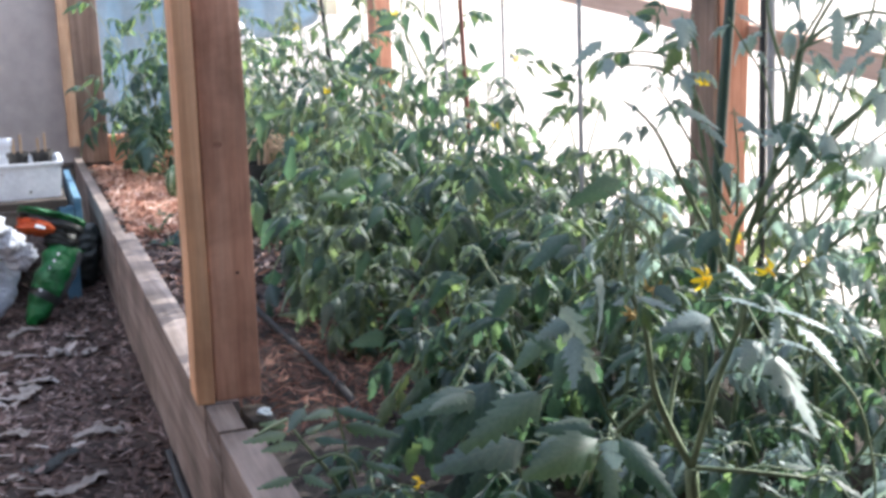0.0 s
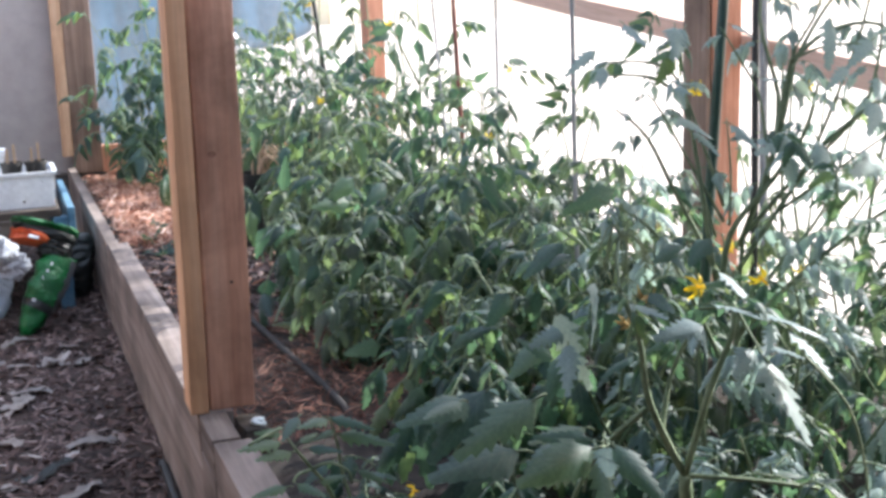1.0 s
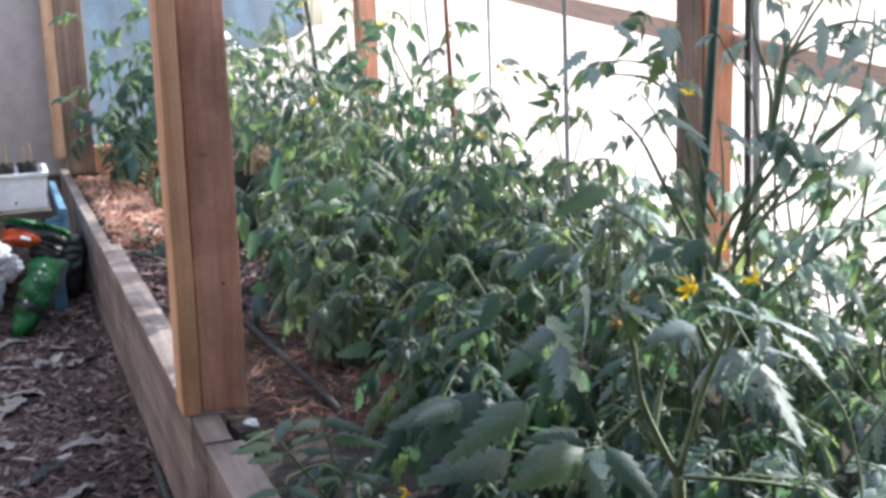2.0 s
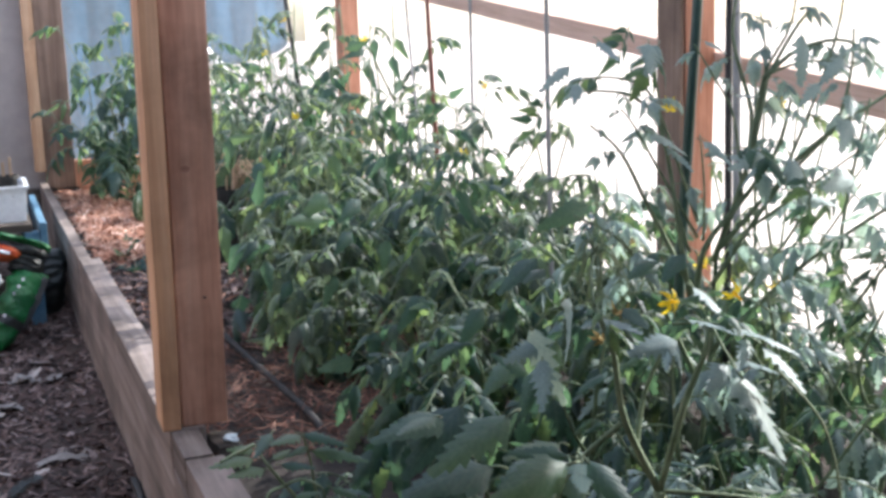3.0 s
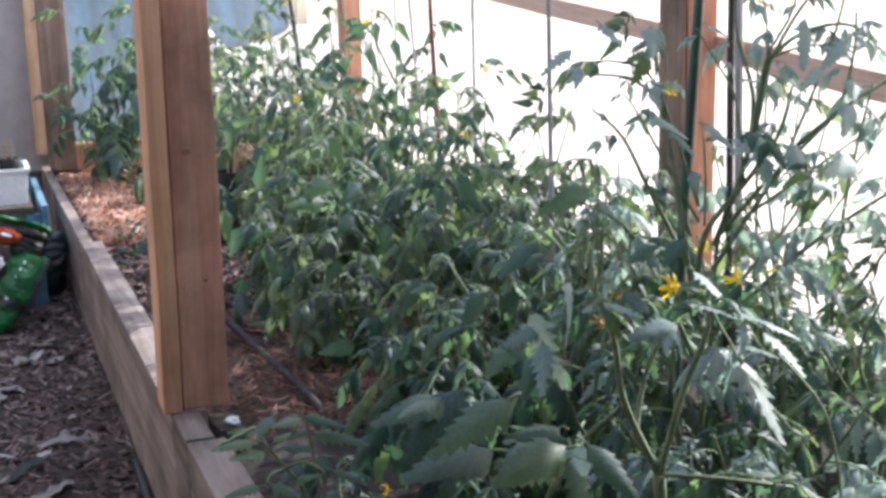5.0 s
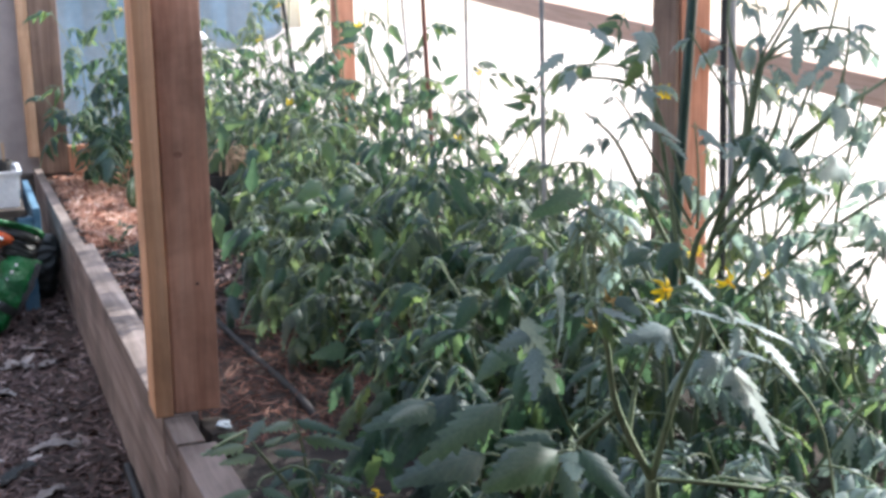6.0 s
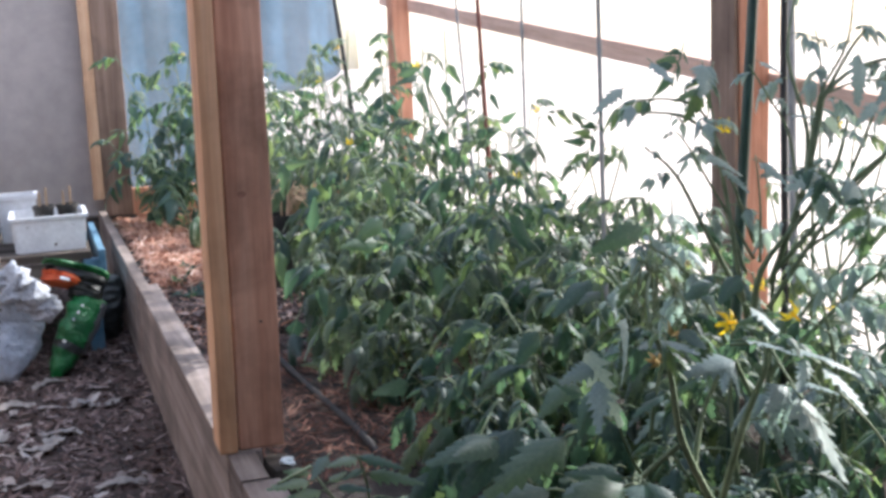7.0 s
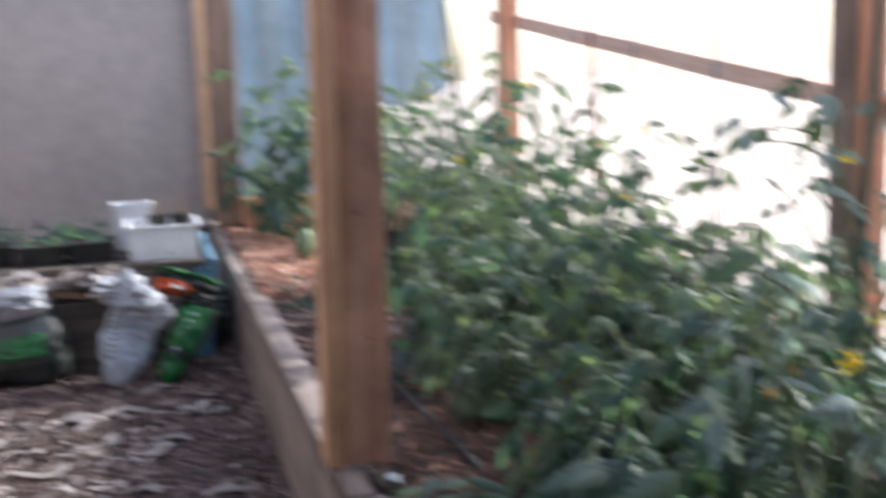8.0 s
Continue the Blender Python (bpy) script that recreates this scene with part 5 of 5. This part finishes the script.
# ---- the corner by the end wall: table, planters and sacks ----
table = thing("potting_table", (-0.90, 5.85, 0.0), "low weathered potting table with a slatted top and a blue-painted end", "table")
TT = 0.445
for k in range(5):
    part("slat", timber((-1.05, -0.55 + k * 0.215, TT - 0.035), (1.07, -0.36 + k * 0.215, TT), 0.004, 0.002, 6, 60 + k), DARK_WOOD, table)
part("apron", timber((-1.05, -0.56, TT - 0.11), (1.03, -0.54, TT - 0.037), 0.003, 0.002, 6, 66), DARK_WOOD, table)
part("end_board", timber((1.10, -0.575, TT - 0.12), (1.13, 0.50, TT + 0.005), 0.004, 0.002, 6, 67), BLUE_PAINT, table, "faded blue painted end board")
for x in (-1.0, 1.068):
    for y in (-0.53, 0.46):
        part("leg", timber((x - 0.03, y - 0.03, 0.0), (x + 0.03, y + 0.03, TT - 0.038), 0.004, 0.002, 4, 68), BLUE_PAINT if x > 0 else DARK_WOOD, table)


def trough(w, d, h, mat, taper=0.88, wall=0.008):
    """An open planter with a rolled rim."""
    bm = bmesh.new()
    rings = []
    for z, s, o in ((0, taper, 0), (h * 0.9, 1.0, 0), (h * 0.9, 1.0, 0.008), (h, 1.0, 0.010), (h, 1.0, -wall), (h * 0.25, taper + 0.05, -wall), (h * 0.25, 0.02, 0)):
        rings.append([bm.verts.new((sx * (w / 2 * s + o), sy * (d / 2 * s + o), z)) for sx, sy in ((-1, -1), (1, -1), (1, 1), (-1, 1))])
    bm.faces.new(rings[0][::-1])
    for a, b in zip(rings, rings[1:]):
        for k in range(4):
            bm.faces.new((a[k], a[(k + 1) % 4], b[(k + 1) % 4], b[k]))
    bmesh.ops.bevel(bm, geom=[e for e in bm.edges if abs(e.verts[0].co.z - e.verts[1].co.z) > h * 0.3], offset=0.012, segments=2, affect="EDGES")
    return bm


def fill(w, d, z):
    return sheet(-w / 2, w / 2, -d / 2, d / 2, 8, 5, lambda x, y: z + 0.008 * noise.noise((x * 30, y * 30, 1)))


box = thing("planter_box", (0.012, 5.56, TT), "white plastic planter box on the potting table", "planter box", "white planter boxes")
part("trough", trough(0.31, 0.36, 0.155, WHITE, 0.94), WHITE, box)
part("soil", fill(0.285, 0.335, 0.085), SOIL, box)
for x in (-0.09, 0.02, 0.10):
    d = part("dimple", disc(0.006, 0.004), NAIL, box)
    d.location = (x, -0.176, 0.03 if x == 0.02 else 0.115)
box2 = thing("planter_box", (-0.12, 5.86, TT), "smaller white plastic planter behind the first one", "planter box", "white planter boxes")
part("trough", trough(0.17, 0.16, 0.22, WHITE), WHITE, box2)
part("soil", fill(0.14, 0.13, 0.19), SOIL, box2)


def pot_bm(r, h, mat=None):
    bm = bmesh.new()
    prof = ((0, 0.02), (0, r * 0.72), (h * 0.86, r * 0.95), (h * 0.86, r * 1.04), (h, r * 1.04), (h, r * 0.95), (h * 0.8, r * 0.92), (h * 0.8, 0.01))
    rings = [[bm.verts.new((rr * math.cos(a), rr * math.sin(a), z)) for a in (2 * math.pi * k / 18 for k in range(18))] for z, rr in prof]
    for a, b in zip(rings, rings[1:]):
        for k in range(18):
            bm.faces.new((a[k], a[(k + 1) % 18], b[(k + 1) % 18], b[k]))
    bm.faces.new(rings[0][::-1])
    bm.faces.new(rings[-1])
    return bm


for x, y in ((-0.005, 5.60), (0.098, 5.61)):
    p = thing("seed_pot", (x, y, TT + 0.058), "small black seed pot with wooden labels sunk in the planter", "pot", "black pots on the table")
    part("pot", pot_bm(0.047, 0.125), BLACK, p)
    for k in range(2):
        part("plant_label", timber((-0.02 + k * 0.03, -0.01, 0.10), (-0.008 + k * 0.03, -0.006, 0.185 + 0.02 * k), 0.001, 0.0, 0), CARD, p, "pale wooden plant label")
rng = random.Random(9)
for x, y in ((-0.30, 5.55), (-0.52, 5.52), (-0.74, 5.60), (-0.42, 5.85)):
    p = thing("seedling_tray", (x, y, TT), "black seed tray with young green seedlings", "seed tray", "seedling trays")
    part("tray", trough(0.20, 0.22, 0.09, BLACK), BLACK, p)
    part("soil", fill(0.17, 0.19, 0.075), SOIL, p)
    for k in range(6):
        o = Vector((rng.uniform(-.07, .07), rng.uniform(-.08, .08), 0.075))
        a = rng.uniform(0, 6.28)
        add_leaf(p, o, o + Vector((math.cos(a) * 0.08, math.sin(a) * 0.08, 0.10)), rng)


def sack(w, d, h, seed, belly=0.5, pinch=0.25, foot=1.0, rumple=0.02, tip=0.0):
    """A filled plastic sack: pillow body, crimped ends, creases."""
    bm = bmesh.new()
    nu, nv = 40, 30
    rings = []
    for j in range(nv + 1):
        t = j / nv
        f = max(0.04, math.sin(math.pi * (0.02 + 0.96 * t)) ** belly)
        wide = (1 - pinch * abs(2 * t - 1) ** 4) * (foot + (1 - foot) * min(1, t * 1.4)) * (1 - tip * max(0, 1 - t / 0.5) ** 1.6)
        ring = []
        for i in range(nu):
            a = 2 * math.pi * i / nu
            ca, sa = math.cos(a), math.sin(a)
            x = math.copysign(abs(ca) ** 0.7, ca) * w / 2 * wide
            y = math.copysign(abs(sa) ** 0.8, sa) * d / 2 * f
            q = Vector((x * 7, y * 7, t * 4 + seed))
            crease = 0.010 * noise.noise(q * 2.2) + 0.010 * noise.noise(q * 0.8) - rumple * abs(noise.noise(q * 1.7 + Vector((3, 1, 2)))) - rumple * 0.5 * abs(noise.noise(q * 4.1))
            ring.append(bm.verts.new((x + crease, y * (1 + 3 * crease) + crease * f, h * t + 0.01 * noise.noise(q * 1.4))))
        rings.append(ring)
    for a, b in zip(rings, rings[1:]):
        for k in range(nu):
            bm.faces.new((a[k], a[(k + 1) % nu], b[(k + 1) % nu], b[k])).smooth = True
    bm.faces.new(rings[0][::-1])
    bm.faces.new(rings[-1])
    return bm


def patch(w, d, h, seed, lo, hi, a0, a1, lift=0.003, belly=0.5, pinch=0.25, foot=1.0, rumple=0.02, tip=0.0):
    """A printed field on a sack of the same size, lying just over its face."""
    full, cut = sack(w, d, h, seed, belly, pinch, foot, rumple, tip), []
    full.normal_update()
    for f in full.faces:
        c = f.calc_center_median()
        t, a = c.z / h, c.x / w
        if not (lo < t < hi and a0 < a < a1 and c.y < 0):
            cut.append(f)
    bmesh.ops.delete(full, geom=cut, context="FACES")
    for v in full.verts:
        v.co += v.normal * lift
    return full


green = thing("potting_soil_sack", (-0.022, 4.89, 0.0), "full green plastic sack of potting soil leaning on the table", "soil sack", "soil sacks", turn=(-14, 32, 6))
SHAPE = dict(belly=0.35, pinch=0.06, foot=0.9, rumple=0.014, tip=0.72)
part("body", sack(0.145, 0.11, 0.36, 3, **SHAPE), GREEN_BAG, green)
part("side_gusset", patch(0.145, 0.11, 0.36, 3, 0.16, 0.98, 0.27, 0.7, 0.0025, **SHAPE), GREY_BAG, green, "dull grey side of the sack")
part("band", patch(0.145, 0.11, 0.36, 3, 0.30, 0.40, -0.6, 0.27, 0.003, **SHAPE), BLACK_BAG, green, "dark printed band")
for k in range(6):
    part("print_bar", timber((-0.048 + 0.004 * (k % 3), -0.0600, 0.135 + 0.032 * k), (-0.034 + 0.003 * (k % 2), -0.056, 0.147 + 0.032 * k), 0.001, 0.0, 0), WHITE, green, "white printing")
fold = thing("folded_sack", (0.082, 5.00, 0.325), "folded green and red plastic sack lying over the full one", "soil sack", "soil sacks", turn=(-24, 20, 5))
part("green_layer", sack(0.26, 0.15, 0.030, 21, 0.3, 0.1, 1.0, 0.030), GREEN_BAG, fold).location = (0.0, 0.0, 0.075)
part("black_layer", sack(0.24, 0.14, 0.050, 22, 0.3, 0.1, 1.0, 0.030), BLACK_BAG, fold, "black printed layer").location = (0.006, 0.003, 0.034)
part("red_layer", sack(0.15, 0.14, 0.040, 23, 0.3, 0.1, 1.0, 0.030), RED_PRINT, fold, "orange-red printed layer").location = (-0.050, -0.004, 0.012)
part("print_patch", timber((-0.075, -0.080, 0.012), (-0.035, -0.066, 0.026), 0.004, 0.006, 5, 25), WHITE, fold, "white printed patch")
part("crumpled_layer", sack(0.13, 0.12, 0.07, 24, 0.3, 0.1, 1.0, 0.040), BLACK_BAG, fold, "crumpled dark layer").location = (0.055, 0.004, -0.028)
white = thing("potting_soil_sack", (-0.212, 4.92, 0.0), "white plastic sack with a crumpled open top beside the green one", "soil sack", "soil sacks", turn=(-12, 20, 10))
SHAPE = dict(belly=0.35, pinch=0.08, foot=0.9, rumple=0.022, tip=0.62)
part("body", sack(0.215, 0.15, 0.33, 8, **SHAPE), BLUISH_BAG, white)
flap = part("open_top", sack(0.13, 0.06, 0.27, 12, 0.35, 0.3, 0.9, 0.05), WHITE_BAG, white, "crumpled open top")
flap.matrix_basis = white.matrix_basis.inverted() @ pose(0.012, 4.86, 0.265, -12, -42, 0)
rim = part("open_rim", sack(0.15, 0.12, 0.12, 13, 0.4, 0.3, 0.9, 0.06), WHITE_BAG, white, "crumpled open top")
rim.matrix_basis = white.matrix_basis.inverted() @ pose(-0.185, 4.96, 0.32, -8, 14, 0)
for k in range(8):
    part("print_bar", timber((-0.082 - 0.003 * k, -0.071 + 0.001 * k, 0.10 + 0.024 * k), (-0.066 - 0.003 * k, -0.064, 0.110 + 0.024 * k), 0.001, 0.0, 0), BLACK_BAG, white, "dark printing")
# black shape added to darken the shadowed gap beside the table leg
gap_shade = thing("potting_soil_sack", (0.215, 5.46, 0.0), "black sack shape standing in for shade between table leg and bed board", "soil sack", "soil sacks", turn=(-8, 8, 4))
part("body", sack(0.15, 0.12, 0.30, 29, 0.45, 0.2, 0.95, 0.04), BLACK_BAG, gap_shade)
dark = thing("potting_soil_sack", (-0.56, 5.06, 0.0), "black and green plastic sack under the table's front", "soil sack", "soil sacks", turn=(-10, -6, -8))
part("body", sack(0.34, 0.20, 0.30, 15), BLACK_BAG, dark)
part("label_field", patch(0.34, 0.20, 0.30, 15, 0.40, 0.70, -0.4, 0.3), GREEN_BAG, dark, "green printed field")
part("clear_top", sack(0.20, 0.14, 0.14, 18, 0.4, 0.2, 1.0, 0.07), WHITE_BAG, dark, "crumpled clear plastic top").location = (0.03, 0.0, 0.27)
crate = part("slatted_crate", timber((-1.5, 5.14, 0.0), (-0.16, 5.28, 0.32), 0.006, 0.004, 8, 80), DARK_WOOD)
tagged(crate, "dark wooden box under the table's front edge", "box")
tagged(chips("paper_scraps", SHRED, 900, (-1.0, -0.17, 5.12, 5.30), 0.05, 31, lambda x, y: 0.325 + 0.10 * max(0, noise.noise((x * 6, y * 9, 2)) + 0.5), 0.020, 1.8, 0.4), "pale torn paper scraps heaped on the box", "paper scraps", kind="stuff")
for k, (x, y, r) in enumerate(((-0.40, 5.20, 20), (-0.70, 5.21, -12))):
    c = part("cardboard_piece", timber((-0.07, -0.03, 0), (0.07, 0.03, 0.03), 0.008, 0.012, 8, 70 + k), CARD)
    c.matrix_basis = pose(x, y, 0.335, 12, 8, r)
    tagged(c, "torn tan cardboard piece among paper scraps", "cardboard", "cardboard pieces")

# black pot with a withered plant in the bed, and the foil scrap
pot = thing("plant_pot", (0.912, 4.75, soil_height(0.912, 4.75) - 0.012), "black plastic pot with a withered straw-coloured plant", "plant pot")
part("pot", pot_bm(0.080, 0.315), BLACK, pot)
bm = bmesh.new()
tube(bm, [(0.081 * math.cos(a), 0.081 * math.sin(a), 0.235) for a in (2 * math.pi * k / 20 for k in range(21))], 0.0022, 0.0022, 5)
part("rim_wire", bm, WHITE, pot, "pale wire round the pot")
for k in range(20):
    bm = bmesh.new()
    a, r = rng.uniform(-1.2, 1.6), rng.uniform(0.06, 0.20)
    tube(bm, bent([(0.03 * math.cos(a), 0.03 * math.sin(a), 0.28), (r * 0.5 * math.cos(a), r * 0.5 * math.sin(a), rng.uniform(0.36, 0.45)), (r * math.cos(a + .3), r * math.sin(a + .3), rng.uniform(0.30, 0.42))], 4), 0.0045, 0.0025, 4)
    part("dry_stalk", bm, STRAW, pot, "withered straw-coloured stalk")
bm = bmesh.new()
bmesh.ops.create_icosphere(bm, subdivisions=3, radius=0.016)
for v in bm.verts:
    v.co *= 1 + 0.5 * noise.noise(v.co * 90)
    v.co.z *= 0.6
foil = part("foil_scrap", bm, SILVER)
foil.location = (0.432, 2.37, 0.366)
tagged(foil, "crumpled silvery foil scrap on the timber offcut", "foil scrap")

# a striped gourd on the mulch, and small weeds in the bare soil
gourd = thing("striped_gourd", (0.70, 5.93, 0.325), "dark green gourd with pale stripes lying on the mulch", "gourd", turn=(0, 8, 20))
bm = bmesh.new()
bmesh.ops.create_uvsphere(bm, u_segments=24, v_segments=16, radius=1.0)
for v in bm.verts:
    a = math.atan2(v.co.y, v.co.x)
    r = 1 + 0.05 * math.cos(a * 8)
    v.co = Vector((v.co.x * 0.045 * r, v.co.y * 0.045 * r, 0.075 + v.co.z * 0.08))
part("fruit", bm, GOURD, gourd, smooth=True)
bm = bmesh.new()
tube(bm, bent([(0, 0, 0.15), (0.004, 0, 0.19), (0.03, 0.01, 0.24)], 4), 0.006, 0.004, 6)
part("stalk", bm, STEM, gourd)
for k, (x, y) in enumerate(((0.52, 4.72), (0.50, 4.96), (0.56, 4.30), (0.56, 5.30), (0.62, 4.86))):
    wrng = random.Random(300 + k)
    weed = thing("weed_seedling", (x, y, soil_height(x, y) - 0.005), "small pale green weed seedling in the bare soil", "weed", "weeds in the bed")
    for j in range(5):
        a = j * 2.4 + k
        o = Vector((0, 0, 0.01))
        add_leaf(weed, o, o + Vector((math.cos(a) * 0.05, math.sin(a) * 0.05, wrng.uniform(0.03, 0.08))), wrng)
    bm = bmesh.new()
    tube(bm, [(0, 0, -0.01), (0.004, 0, 0.04), (0.002, 0.004, 0.09)], 0.0025, 0.0012, 5)
    part("stem", bm, STRAW, weed)

# a dark scrap of plastic on the bark, and the black edging strip at the board's foot
scrap = part("plastic_scrap", husk(0.16, 0.07, 91), BLACK_BAG)
scrap.matrix_basis = pose(0.0, 3.24, path_height(0.0, 3.24) + 0.014, 3, -4, 14)
tagged(scrap, "dark torn plastic scrap lying on the bark", "plastic scrap")
strip = part("plastic_edging", timber((0.288, 0.6, -0.01), (0.304, 3.12, 0.045), 0.005, 0.006, 24, 92), BLACK)
tagged(strip, "black plastic edging strip at the bed board's foot", "edging strip")
